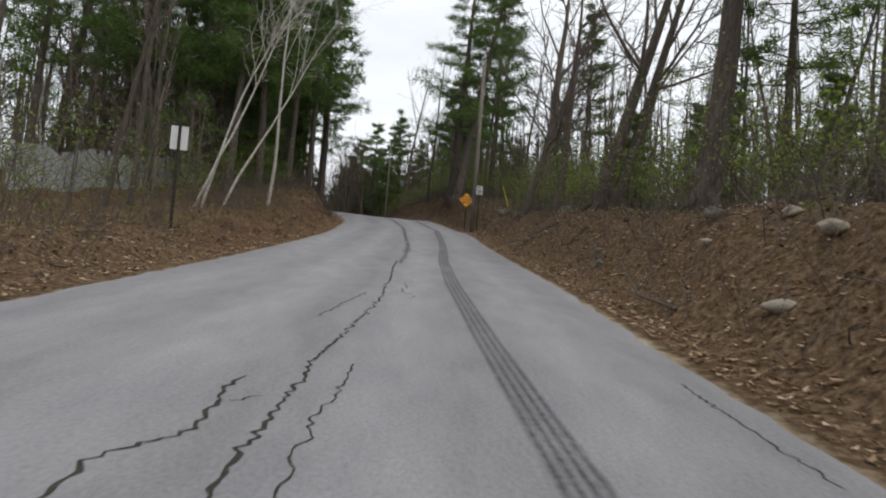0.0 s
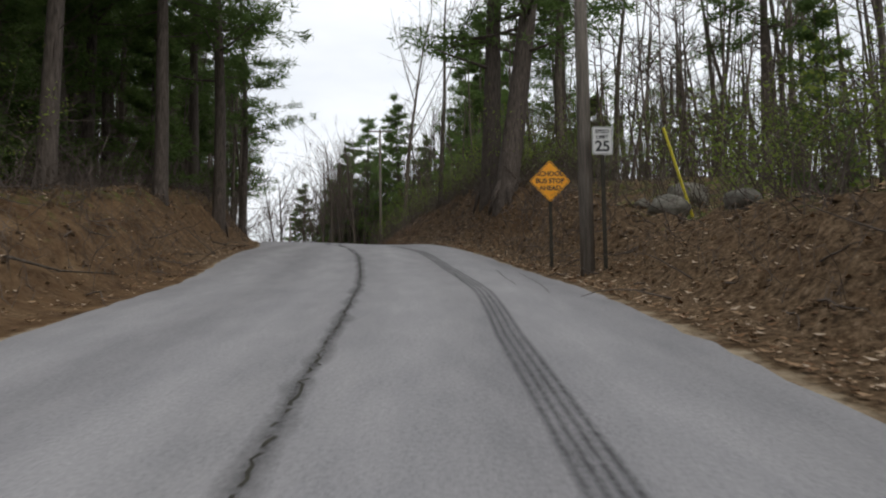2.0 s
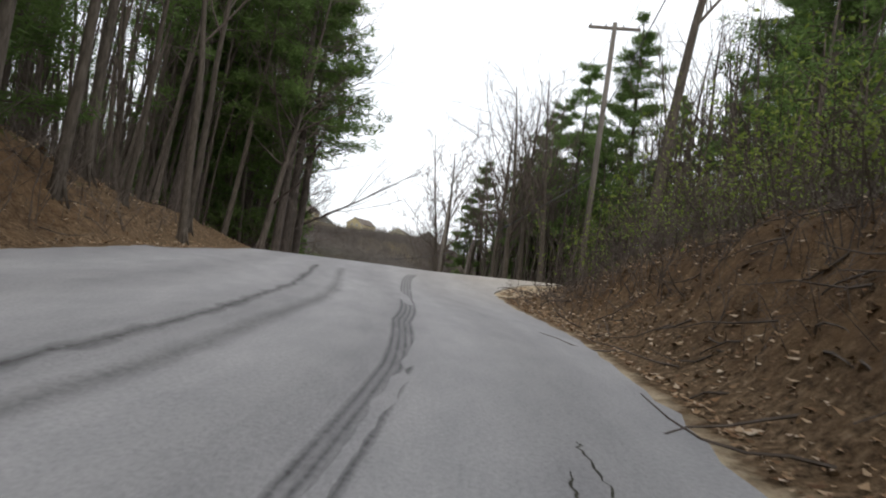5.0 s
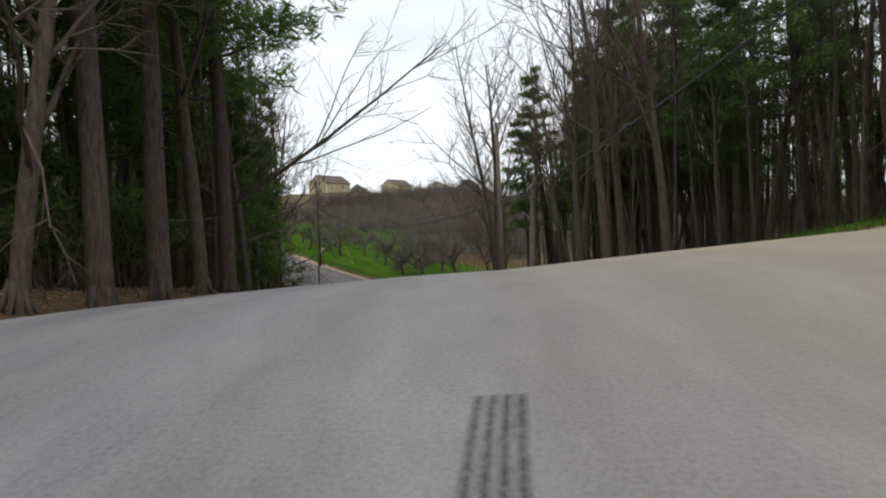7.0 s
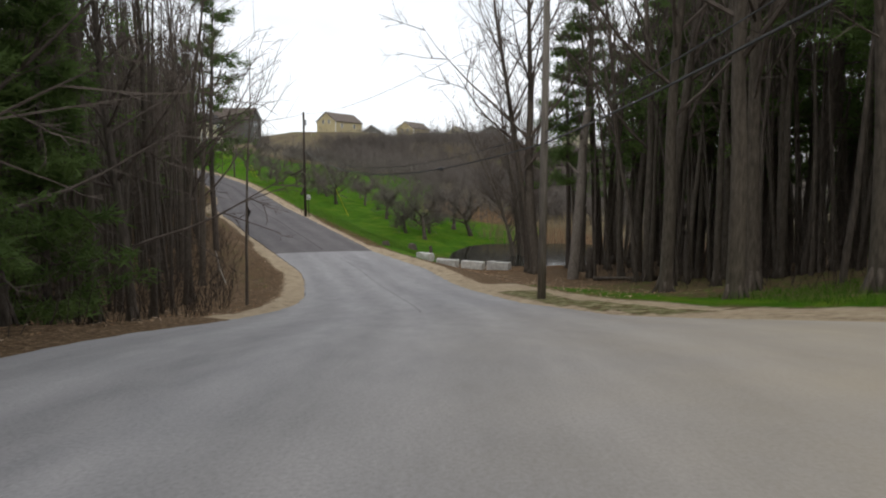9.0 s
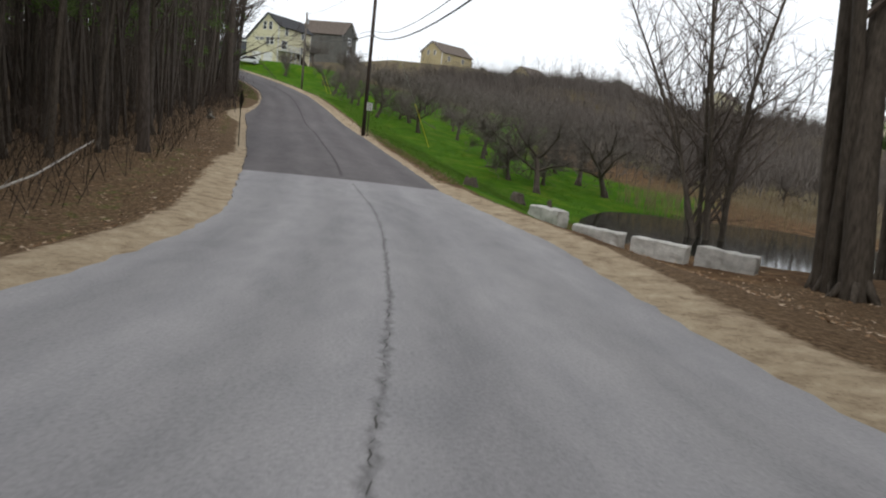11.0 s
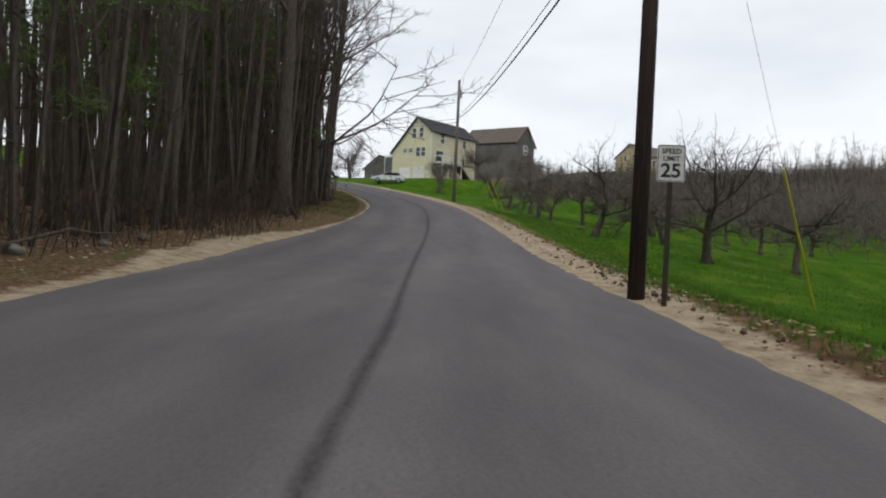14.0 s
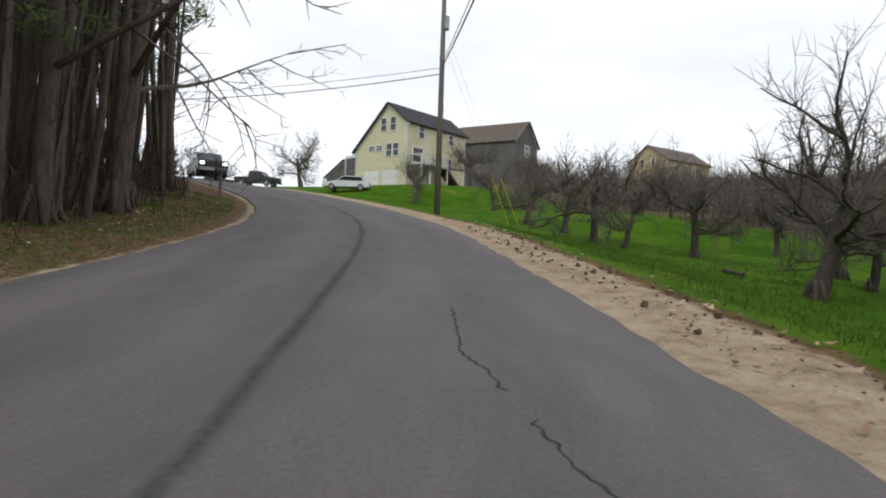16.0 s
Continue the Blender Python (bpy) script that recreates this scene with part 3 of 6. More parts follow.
def bare_tree(name, label, seed, height, radius, fork=0.55, limbs=9, spread_angle=0.6, bark=None, twig=None, levels=2, lean=0.03, limb_len=0.33, group="", fine=7, root=True, thin=0.012, arch=0.045, bow=0.05):
    """A leafless broadleaf: trunk, forks and fine twigs."""
    rng = random.Random(seed)
    bark, twig = bark or BARK_GREY, twig or TWIG
    t = tree_empty(name, label, group=group)
    trunk, crown = Shape(), Shape()
    way = Vector((rng.uniform(-lean, lean), rng.uniform(-lean, lean), 1))
    pts, ways, rad = limb(trunk, rng, (0, 0, -0.35), way, height * 0.97, radius, radius * 0.14, bow, 0.012, 12, 8)
    if root:
        for k in range(5):
            w = 2 * math.pi * (k + rng.random() * 0.5) / 5
            o = Vector((math.cos(w), math.sin(w), 0))
            trunk.tube([o * radius * 0.5 + Vector((0, 0, 0.55)), o * radius * 1.15 + Vector((0, 0, 0.12)), o * radius * 2.1 + Vector((0, 0, -0.25))], [radius * 0.34, radius * 0.26, radius * 0.1], 5)
    for k in range(limbs):
        f = fork + (0.97 - fork) * (k + rng.random() * 0.7) / limbs
        i = min(len(pts) - 2, int(f * (len(pts) - 1)))
        p = pts[i].lerp(pts[i + 1], rng.random())
        ln = height * limb_len * (1.25 - 0.7 * (f - fork) / (1 - fork)) * rng.uniform(0.7, 1.15)
        q, v, r = limb(crown, rng, p, spread(rng, (0, 0, 1), spread_angle * rng.uniform(0.6, 1.4)), ln, rad[i] * 0.42, 0.010, 0.16, arch, 6, 5)
        twigs(crown, rng, q, v, fine, ln * 0.42, max(thin, rad[i] * 0.16), levels - 1, 0.05, 0.75)
    twigs(crown, rng, pts[8:], ways[8:], fine, height * 0.1, 0.014, levels - 1, 0.05, 0.7)
    part("trunk", trunk, bark, t, smooth=True)
    part("crown", crown, twig, t)
    return t


def needle_tuft(shape, rng, p, size, count):
    for _ in range(count):
        d = Vector((rng.gauss(0, 1), rng.gauss(0, 1), rng.gauss(0.25, 0.7))).normalized()
        a = d.orthogonal().normalized()
        a.rotate(Matrix.Rotation(rng.uniform(0, 6.28), 3, d))
        o = p + wiggle(rng, size * 0.45)
        w = size * rng.uniform(0.035, 0.085)
        e = o + d * size * rng.uniform(0.6, 1.25)
        shape.add([tuple(o - a * w), tuple(o + a * w), tuple(e)], [(0, 1, 2)])


def pine_tree(name, label, seed, height, radius, first=0.35, whorls=13, per=4, reach=0.2, dense=5, lean=0.03, tuft=0.46, count=13, droop=0.0):
    """A white pine: tall trunk, level limbs in tiers, needles in tufts."""
    rng = random.Random(seed)
    t = tree_empty(name, label)
    trunk, dead, crown = Shape(), Shape(), Shape()
    way = Vector((rng.uniform(-lean, lean), rng.uniform(-lean, lean), 1))
    pts, ways, rad = limb(trunk, rng, (0, 0, -0.8), way, height + 0.4, radius, 0.03, 0.025, 0.01, 12, 9)
    for k in range(5):
        w = 2 * math.pi * (k + rng.random() * 0.5) / 5
        o = Vector((math.cos(w), math.sin(w), 0))
        trunk.tube([o * radius * 0.5 + Vector((0, 0, 0.6)), o * radius * 1.05 + Vector((0, 0, 0.05)), o * radius * 1.5 + Vector((0, 0, -0.7))], [radius * 0.3, radius * 0.22, radius * 0.08], 5)

    def at(f):
        i = min(len(pts) - 2, int(f * (len(pts) - 1)))
        return pts[i].lerp(pts[i + 1], f * (len(pts) - 1) - i), rad[i]

    for k in range(int(22 * first)):
        p, r = at(rng.uniform(0.1, first + 0.1))
        w = rng.uniform(0, 6.28)
        limb(dead, rng, p, (math.cos(w), math.sin(w), rng.uniform(-0.2, 0.2)), rng.uniform(0.6, height * reach * 0.7), 0.022, 0.006, 0.15, -0.01, 4, 3)
    for k in range(whorls):
        f = first + (0.99 - first) * k / whorls
        p, r = at(min(0.99, f + rng.uniform(-0.03, 0.03)))
        ln = height * reach * (1.0 - 0.82 * ((f - first) / (1 - first)) ** 1.2)
        for j in range(per):
            if rng.random() < 0.12:
                continue
            w = 6.28 * (j + rng.random() * 0.7) / per + k * 0.9
            p, r = at(min(0.99, max(0.05, f + rng.uniform(-0.04, 0.04))))
            q, v, _ = limb(dead, rng, p, (math.cos(w), math.sin(w), rng.uniform(-0.1, 0.25) - droop), ln * rng.uniform(0.6, 1.1), max(0.018, r * 0.25), 0.008, 0.1, 0.03, 5, 4)
            for i in range(1, len(q)):
                for _ in range(dense if i > 1 else 1):
                    side = wiggle(rng, 1.0)
                    side.z *= 0.3
                    needle_tuft(crown, rng, q[i] + side * ln * 0.16, tuft * rng.uniform(0.7, 1.3), count)
    trunk.add(dead.v, dead.f)
    part("trunk", trunk, BARK_PINE, t, smooth=True)
    part("crown", crown, NEEDLE, t)
    return t


def stand(tree, x, y, turn=None, size=1.0, rng=random, tall=1.0, drop=0.0, tilt=0.0):
    """A copy of a tree on the ground."""
    p = foot(x, y)
    c = copy_thing(tree, Matrix.Translation(p - Vector((0, 0, drop))) @ Matrix.Rotation(rng.uniform(0, 6.28) if turn is None else turn, 4, "Z") @ Matrix.Rotation(radians(tilt), 4, "X"))
    c.scale = (size, size, size * tall)
    return c


def stand_at(tree, s, lat, **k):
    p = spot(s, lat)
    return stand(tree, p.x, p.y, **k)


rng = random.Random(11)
SLIM = [bare_tree("bare_tree", "slender leafless grey-barked woodland tree", 20 + k, 15 + k, 0.13 + 0.02 * k, 0.42, 7, 0.55, levels=2, fine=5) for k in range(4)]
BROAD = [bare_tree("bare_tree", "tall leafless broadleaf tree with spreading limbs", 40 + k, 17, 0.24, 0.34, 11, 0.75, levels=2, limb_len=0.36, fine=7) for k in range(2)]
POLES = [bare_tree("bare_tree", "thin dark leafless forest trunk", 60 + k, 14 + k, 0.085 + 0.015 * k, 0.5, 5, 0.5, bark=BARK_DARK, levels=1, fine=5, root=False) for k in range(3)]
PINES = [pine_tree("pine_tree", "tall white pine with dark straight trunk", 80 + k, 21 + k, 0.27, 0.34, 14, 4, 0.18, 4, count=15) for k in range(3)]
YOUNG = [pine_tree("pine_tree", "young bushy green white pine", 90 + k, 10 + 2 * k, 0.13, 0.10, 14, 5, 0.22, 4, tuft=0.38) for k in range(2)]
LIBRARY = SLIM + BROAD + POLES + PINES + YOUNG

# ---- single trees along the road ----
BIRCH = [bare_tree("birch_tree", "leaning white-barked paper birch", 101 + k, 13 + 2 * k, 0.085 + 0.015 * k, 0.5, 6, 0.4, bark=None, levels=2, fine=5, root=False, bow=0.1) for k in range(2)]
m, n, l, b = nodes_of("birch_bark", 0.7)
c, f = noise_ramp(n, l, 5, [(0.36, (0.09, 0.08, 0.07)), (0.43, (0.36, 0.33, 0.29)), (0.7, (0.56, 0.53, 0.48))], stretch=(1.5, 1.5, 5))
l.new(c, b.inputs["Base Color"])
for t in BIRCH:
    for child in t.children:
        child.data.materials[0] = m
TWIN = bare_tree("bare_tree", "big twin-stemmed oak with wide bare crown", 121, 23, 0.4, 0.38, 15, 0.85, levels=3, limb_len=0.38, fine=6, thin=0.012)
CLUMP = bare_tree("bare_tree", "slender pondside tree with spreading fine bare twigs", 123, 14, 0.13, 0.12, 22, 0.75, levels=3, limb_len=0.36, fine=6, thin=0.009, arch=0.05)
DARKOAK = bare_tree("bare_tree", "massive dark-barked old oak at the wood's edge", 125, 22, 0.42, 0.45, 9, 0.6, bark=BARK_DARK, levels=2, limb_len=0.3, fine=6)
OAK = bare_tree("bare_tree", "dark leaning oak with crooked bare limbs", 131, 15, 0.34, 0.3, 9, 0.8, bark=BARK_DARK, levels=2, limb_len=0.42, fine=6)
BIGPINE = pine_tree("pine_tree", "massive dark-trunked old white pine", 141, 25, 0.47, 0.28, 13, 4, 0.2, 5)
MAPLE = bare_tree("bare_tree", "roadside maple with long arching bare branches", 151, 16, 0.18, 0.2, 26, 1.0, bark=BARK_DARK, levels=3, limb_len=0.26, fine=6, thin=0.008, arch=0.02)


def apple_tree(name, label, seed, height, radius, boughs, reach, sprouts=26, group="orchard apple trees"):
    """An old pruned apple tree: short leaning trunk, crooked boughs, dense upright sprouts."""
    g = random.Random(seed)
    t = tree_empty(name, label, group=group)
    trunk, crown = Shape(), Shape()
    pts, ways, rad = limb(trunk, g, (0, 0, -0.3), (g.uniform(-0.18, 0.18), g.uniform(-0.18, 0.18), 1), height * 0.5 + 0.3, radius, radius * 0.62, 0.1, 0.02, 6, 9)
    for k in range(4):
        w = 1.57 * k + g.random()
        o = Vector((math.cos(w), math.sin(w), 0))
        trunk.tube([o * radius * 0.4 + Vector((0, 0, 0.4)), o * radius + Vector((0, 0, 0.08)), o * radius * 1.7 + Vector((0, 0, -0.2))], [radius * 0.4, radius * 0.3, radius * 0.1], 5)
    for k in range(boughs):
        w = 6.28 * (k + g.random() * 0.6) / boughs
        i = g.randrange(3, 6)
        p = pts[i].lerp(pts[i + 1], g.random())
        ln = reach * g.uniform(0.65, 1.15)
        q, v, r = limb(trunk, g, p, (math.cos(w), math.sin(w), g.uniform(0.25, 0.75)), ln, radius * 0.4, radius * 0.09, 0.36, 0.03, 8, 6)
        sides = [(q, v, ln)]
        for _ in range(3):
            j = g.randrange(2, 7)
            a, b, c = limb(trunk, g, q[j], spread(g, v[j], g.uniform(0.5, 1.0)), ln * g.uniform(0.35, 0.6), radius * 0.22, radius * 0.07, 0.3, 0.05, 5, 5)
            sides.append((a, b, ln * 0.5))
        for a, b, m in sides:
            for _ in range(int(sprouts * m / reach)):
                j = g.randrange(1, len(a))
                d = (Vector((0, 0, 0.7)) + wiggle(g, 0.95)).normalized()
                x, y, _ = limb(crown, g, a[j - 1].lerp(a[j], g.random()), d, height * g.uniform(0.12, 0.34), 0.012, 0.005, 0.2, 0.05, 3, 3)
                twigs(crown, g, x, y, 6, height * 0.11, 0.0065, 0, 0.04, 0.7)
    part("trunk", trunk, BARK_DARK, t, smooth=True)
    part("crown", crown, TWIG_APPLE, t)
    return t


APPLES = [apple_tree("apple_tree", "old gnarled leafless apple tree in the orchard grass", 160 + k, 3.6 + 0.25 * k, 0.15 + 0.012 * k, 5 + k % 2, 2.3 + 0.2 * k) for k in range(4)]
APPLE_BIG = apple_tree("apple_tree", "tall crooked old apple tree with twisted boughs", 171, 4.6, 0.2, 6, 3.3, 20)
SNAG = tree_empty("dead_snag", "broken barkless dead trunk standing by the verge")
sh = Shape()
limb(sh, random.Random(5), (0, 0, -0.4), (0.06, 0.02, 1), 11, 0.36, 0.22, 0.05, 0, 12, 9)
DEAD_WOOD = plain("dead_wood", (0.12, 0.10, 0.085), (0.30, 0.26, 0.22), 5, 0.9, relief=0.02, stretch=(5, 5, 0.5))
part("trunk", sh, DEAD_WOOD, SNAG, smooth=True)
for a, z in ((0.4, 4.0), (2.4, 6.5), (4.4, 8.6), (1.2, 9.2)):
    stub = Shape()
    limb(stub, random.Random(int(z * 9)), (0.05 * z, 0.02 * z, z), (math.cos(a), math.sin(a), 0.5), 1.1, 0.09, 0.03, 0.2, 0, 4, 5)
    part("broken_branch", stub, DEAD_WOOD, SNAG, smooth=True)


def lean_tree(tree, x, y, turn, size=1.0, tilt=0.0, toward=0.0, tall=1.0):
    """A copy that leans by tilt degrees toward a compass angle."""
    axis = Vector((-math.sin(toward), math.cos(toward), 0))
    c = copy_thing(tree, Matrix.Translation(foot(x, y)) @ Matrix.Rotation(radians(tilt), 4, axis) @ Matrix.Rotation(turn, 4, "Z"))
    c.scale = (size, size, size * tall)
    return c


# birches and yard trees on the near bank
for x, y, k, turn, size, tilt in ((-5.0, 27.0, 0, 0.5, 0.85, 13), (-4.8, 27.2, 0, 2.6, 0.9, 19), (-4.6, 29.0, 1, 4.0, 0.75, 14), (-4.3, 35.4, 1, 1.2, 1.0, 11)):
    lean_tree(BIRCH[k], x, y, turn, size, tilt, 0.35)
for x, y, k, size, tilt in ((-6.4, 22.5, 0, 1.0, 2), (-6.9, 25.5, 1, 0.9, 1), (-8.5, 30.0, 1, 0.9, 0), (-9.5, 33.0, 0, 0.9, 0), (-8.4, 19.0, 2, 0.8, 3)):
    lean_tree(SLIM[k], x, y, x * 3, size, tilt, 0.2)
# old pines and oaks on the opposite bank
lean_tree(BIGPINE, 5.5, 57.4, 0.4, 0.92, 1.5, 0.4)
lean_tree(BIGPINE, 6.0, 55.0, 2.2, 0.98, 6.0, 0.2)
lean_tree(PINES[1], 9.2, 62.5, 1.2, 1.1, 1.0, 0.2)
lean_tree(OAK, 10.9, 39.5, 0.3, 0.75, 11, -0.3)
lean_tree(OAK, 9.3, 34.5, 2.9, 0.7, 12, -0.2)
lean_tree(OAK, 10.6, 31.0, 0.8, 0.75, 2, 0.4)
lean_tree(OAK, 10.7, 23.2, 1.2, 0.85, 12, -0.1)
lean_tree(DARKOAK, 11.6, 16.2, 0.7, 0.8, 4, 0.0)
lean_tree(OAK, 11.2, 23.2, 4.2, 0.75, 16, -0.4)
lean_tree(OAK, 10.6, 38.0, 5.0, 1.05, 8, 0.1)
for s, lat, k, size in ((134, -12, 0, 1.25), (137, -10, 1, 1.3), (139.5, -12.5, 0, 1.3), (142.5, -10.8, 1, 1.25), (146, -13, 0, 1.3), (150, -14.5, 1, 1.25), (155, -17, 0, 1.25)):
    stand_at(BROAD[k], s, lat, size=size, turn=s * 1.3)
for s, lat, size in ((130, 8.4, 0.9), (138, 8.8, 0.95)):
    stand_at(MAPLE, s, lat, size=size, turn=s * 0.7)
lean_tree(SLIM[3], -1.1, 91.5, 0.7, 1.25, 1.5, 0.2)
lean_tree(SLIM[2], 3.0, 72.6, 0.2, 1.0, 5, 0.2, 1.1)
for x, y, k, size in ((12.5, 25.5, 0, 0.45), (13.5, 47.5, 1, 0.5), (12.5, 71, 0, 0.7)):
    stand(YOUNG[k], x, y, size=size)
for x, y, k, size in ((17, 23, 1, 0.75), (14.5, 14, 2, 0.8), (11.5, 77, 0, 0.8), (9, 90, 1, 0.85), (17, 58, 1, 0.85)):
    stand(PINES[k], x, y, size=size)
# left bank wood up to the crest
for x, y, k, size in ((-6.6, 41, 0, 1.0), (-8.5, 44, 1, 0.95), (-6.4, 47.5, 2, 1.0), (-9.5, 50, 0, 1.05), (-6.2, 53.5, 1, 1.0), (-11, 57, 2, 1.0), (-6.2, 59.0, 0, 1.1), (-9.0, 63, 1, 1.0), (-8.5, 69, 2, 0.85), (-14, 74, 0, 0.9), (-14, 46, 1, 1.0), (-16, 54, 2, 1.0), (-15, 66, 0, 1.0), (-13, 38, 2, 1.0), (-18, 36, 0, 1.0)):
    stand(PINES[k], x, y, size=size)
for x, y, k, size in ((-7.6, 43.8, 0, 0.9), (-8.6, 48.5, 1, 0.75), (-12.5, 41.5, 1, 0.9), (-7.8, 56.0, 0, 0.8)):
    stand(YOUNG[k], x, y, size=size)
for x, y, k, size in ((-10.0, 73.8, 0, 0.9), (-10.6, 74.6, 2, 0.85), (-12.2, 77.5, 1, 0.95), (-14.9, 80.5, 3, 0.9), (-15.3, 82.3, 0, 0.9), (-15.0, 84.6, 2, 0.9), (-16.5, 86.5, 1, 1.0)):
    stand(SLIM[k], x, y, size=size)
lean_tree(MAPLE, -17.6, 92.6, 0.9, 0.95, 3, 0.2)
lean_tree(SLIM[0], -25.3, 101.0, 0.4, 0.9, 52, 0.19)
lean_tree(MAPLE, -23.6, 105.0, 2.4, 0.75, 2, 0.3)
stand(PINES[1], -18.0, 94.4, size=0.9)
stand(PINES[2], -19.0, 96.7, size=0.95)
stand(PINES[0], -21.4, 101.5, size=1.0)
stand(BROAD[1], -20.6, 99.6, size=0.9)
stand(YOUNG[1], -26.6, 108.5, size=0.85)
stand(YOUNG[0], -28.5, 112.0, size=0.9)
# the twin oak and the row before the pond
lean_tree(TWIN, -26.8, 145.2, 0.6, 1.0, 3.5, 3.4)
lean_tree(TWIN, -27.4, 145.7, 3.4, 0.62, 6.0, 3.5, 1.3)
lean_tree(SLIM[2], -27.6, 146.0, 1.0, 1.5, 4, 3.68)
lean_tree(SNAG, -23.6, 142.2, 0.3, 1.0, 0.5, 3.5)
lean_tree(PINES[1], -25.4, 148.3, 0.5, 0.8, 0.5, 3.6)
for x, y, k, size, tilt in ((-34.7, 166.6, 0, 1.55, 3), (-35.4, 167.5, 3, 1.35, 2), (-34.1, 167.4, 1, 1.5, 5), (-35.6, 166.2, 2, 1.1, 10), (-35.1, 166.0, 1, 1.4, 17)):
    lean_tree(CLUMP, x, y, x + y, size, tilt, 2.6)
# roadside wood on the last climb
for x, y, tree, size in ((-34.2, 125.0, POLES[1], 0.8), (-52.0, 141.6, PINES[2], 0.95), (-84.6, 171.2, DARKOAK, 1.0), (-91.8, 177.7, MAPLE, 1.5), (-89.6, 175.6, MAPLE, 1.4), (-90.5, 176.0, BROAD[1], 0.9), (-92.0, 177.6, SLIM[3], 1.0), (-93.3, 178.4, MAPLE, 1.35), (-91.2, 176.2, SLIM[2], 1.0), (-89.2, 174.4, BROAD[0], 0.8)):
    stand(tree, x, y, size=size)

# ---- woods ----
wood = random.Random(77)


def scatter(kinds, s0, s1, l0, l1, count, size=(0.75, 1.15), gap=1.3):
    done = []
    tries = 0
    while len(done) < count and tries < count * 12:
        tries += 1
        s, lat = wood.uniform(s0, s1), wood.uniform(l0, l1)
        p = spot(s, lat)
        if all((p.x - q.x) ** 2 + (p.y - q.y) ** 2 > gap * gap for q in done):
            done.append(p)
            stand(wood.choice(kinds), p.x, p.y, size=wood.uniform(*size), rng=wood, tall=wood.uniform(0.9, 1.15), tilt=wood.gauss(0, 4.4))


scatter(POLES + SLIM, 50, 112, 11, 20, 14)
scatter(PINES, 60, 112, 12, 24, 8)
scatter(POLES + SLIM + PINES[:1], 108, 150, 8.8, 15, 32, gap=1.0)
scatter(PINES, 106, 136, 9.0, 15, 4, size=(0.9, 1.1), gap=2.5)
scatter(BROAD + SLIM + [DARKOAK], 150, 172, 9, 16, 14, size=(0.7, 1.05))
scatter(POLES + SLIM + BROAD, 172, 216, 9.4, 15, 34, gap=0.9)
scatter(POLES + SLIM, 216, 246, 7.4, 12, 34, gap=0.8)
scatter(POLES + SLIM, 8, 60, -24, -11, 8)
scatter(POLES + SLIM, 62, 100, -20, -7, 12)
scatter(POLES + SLIM + PINES[:2], 132, 152, -25, -14, 16, gap=1.0)
scatter(POLES + SLIM + PINES[:2], 112, 134, -26, -18, 26, size=(0.9, 1.3), gap=1.0)
scatter(SLIM + POLES, 138, 158, -20, -13, 16, size=(0.9, 1.25), gap=0.9)
scatter(POLES + SLIM + PINES[:2], 146, 161, -30, -17, 24, size=(0.9, 1.2), gap=1.0)
scatter(PINES[:2] + SLIM, 151, 162, -24, -15, 14, size=(0.9, 1.2), gap=1.0)
scatter(PINES, 120, 150, -27, -17, 8, size=(0.75, 1.05), gap=2.0)
scatter(SLIM + BROAD, 112, 146, -22, -17.5, 10, size=(0.9, 1.2), gap=1.6)
scatter(YOUNG, 18, 58, -24, -13, 5, size=(0.6, 0.9), gap=3.5)
scatter(PINES + YOUNG, 48, 104, 10, 24, 11, size=(0.8, 1.1), gap=2.2)
scatter(YOUNG + PINES, 110, 130, 9.4, 16, 9, size=(0.95, 1.35), gap=2.2)
scatter(SLIM + POLES + PINES[1:], 139, 153, -20, -13.5, 15, size=(0.95, 1.25), gap=1.2)
scatter(PINES + YOUNG, 112, 160, -44, -19, 13, size=(0.85, 1.15), gap=2.5)
scatter(SLIM + PINES, -40, 20, -24, -9, 8)
scatter(SLIM + PINES, -40, 26, 10, 30, 10)

# tall stand beyond the sandy drive, by the pond's near shore
for _ in range(26):
    stand(wood.choice(SLIM + SLIM + POLES + PINES[:2]), wood.uniform(-27.0, -18.0), wood.uniform(149, 176), size=wood.uniform(0.95, 1.3), rng=wood, tilt=wood.gauss(0, 2))

# orchard
for x, y, k, size in ((-58.6, 180.1, 3, 0.95), (-50.1, 183.5, 0, 1.45), (-51.8, 172.9, 1, 1.0), (-75.9, 191.0, 2, 0.85), (-90.9, 197.0, 1, 0.95), (-85.8, 196.2, 2, 0.8), (-88.2, 195.2, 0, 0.7), (-79.3, 193.4, 1, 0.75), (-96.6, 202.4, 3, 0.9), (-100.5, 203.5, 2, 0.9)):
    stand(APPLES[k], x, y, size=size * 1.2, rng=wood)
stand(APPLE_BIG, -79.1, 188.6, turn=1.0, size=1.05)
stand(APPLE_BIG, -48.4, 171.3, turn=2.2, size=1.3)
stand(APPLE_BIG, -46.1, 179.9, turn=4.0, size=1.35)
stand(APPLE_BIG, -70.5, 185.6, turn=5.1, size=1.15)
for i in range(11):
    for j in range(6):
        s, lat = 180 + i * 7.4 + wood.uniform(-1.5, 1.5) + j * 1.7, -17.5 - j * 6.8 + wood.uniform(-1.5, 1.5)
        if wood.random() < 0.9:
            p = spot(s, lat)
            if p.z > -2.9 and s > 191 - (lat + 16) * 0.7:
                stand(wood.choice(APPLES), p.x, p.y, size=wood.uniform(0.8, 1.15), rng=wood)


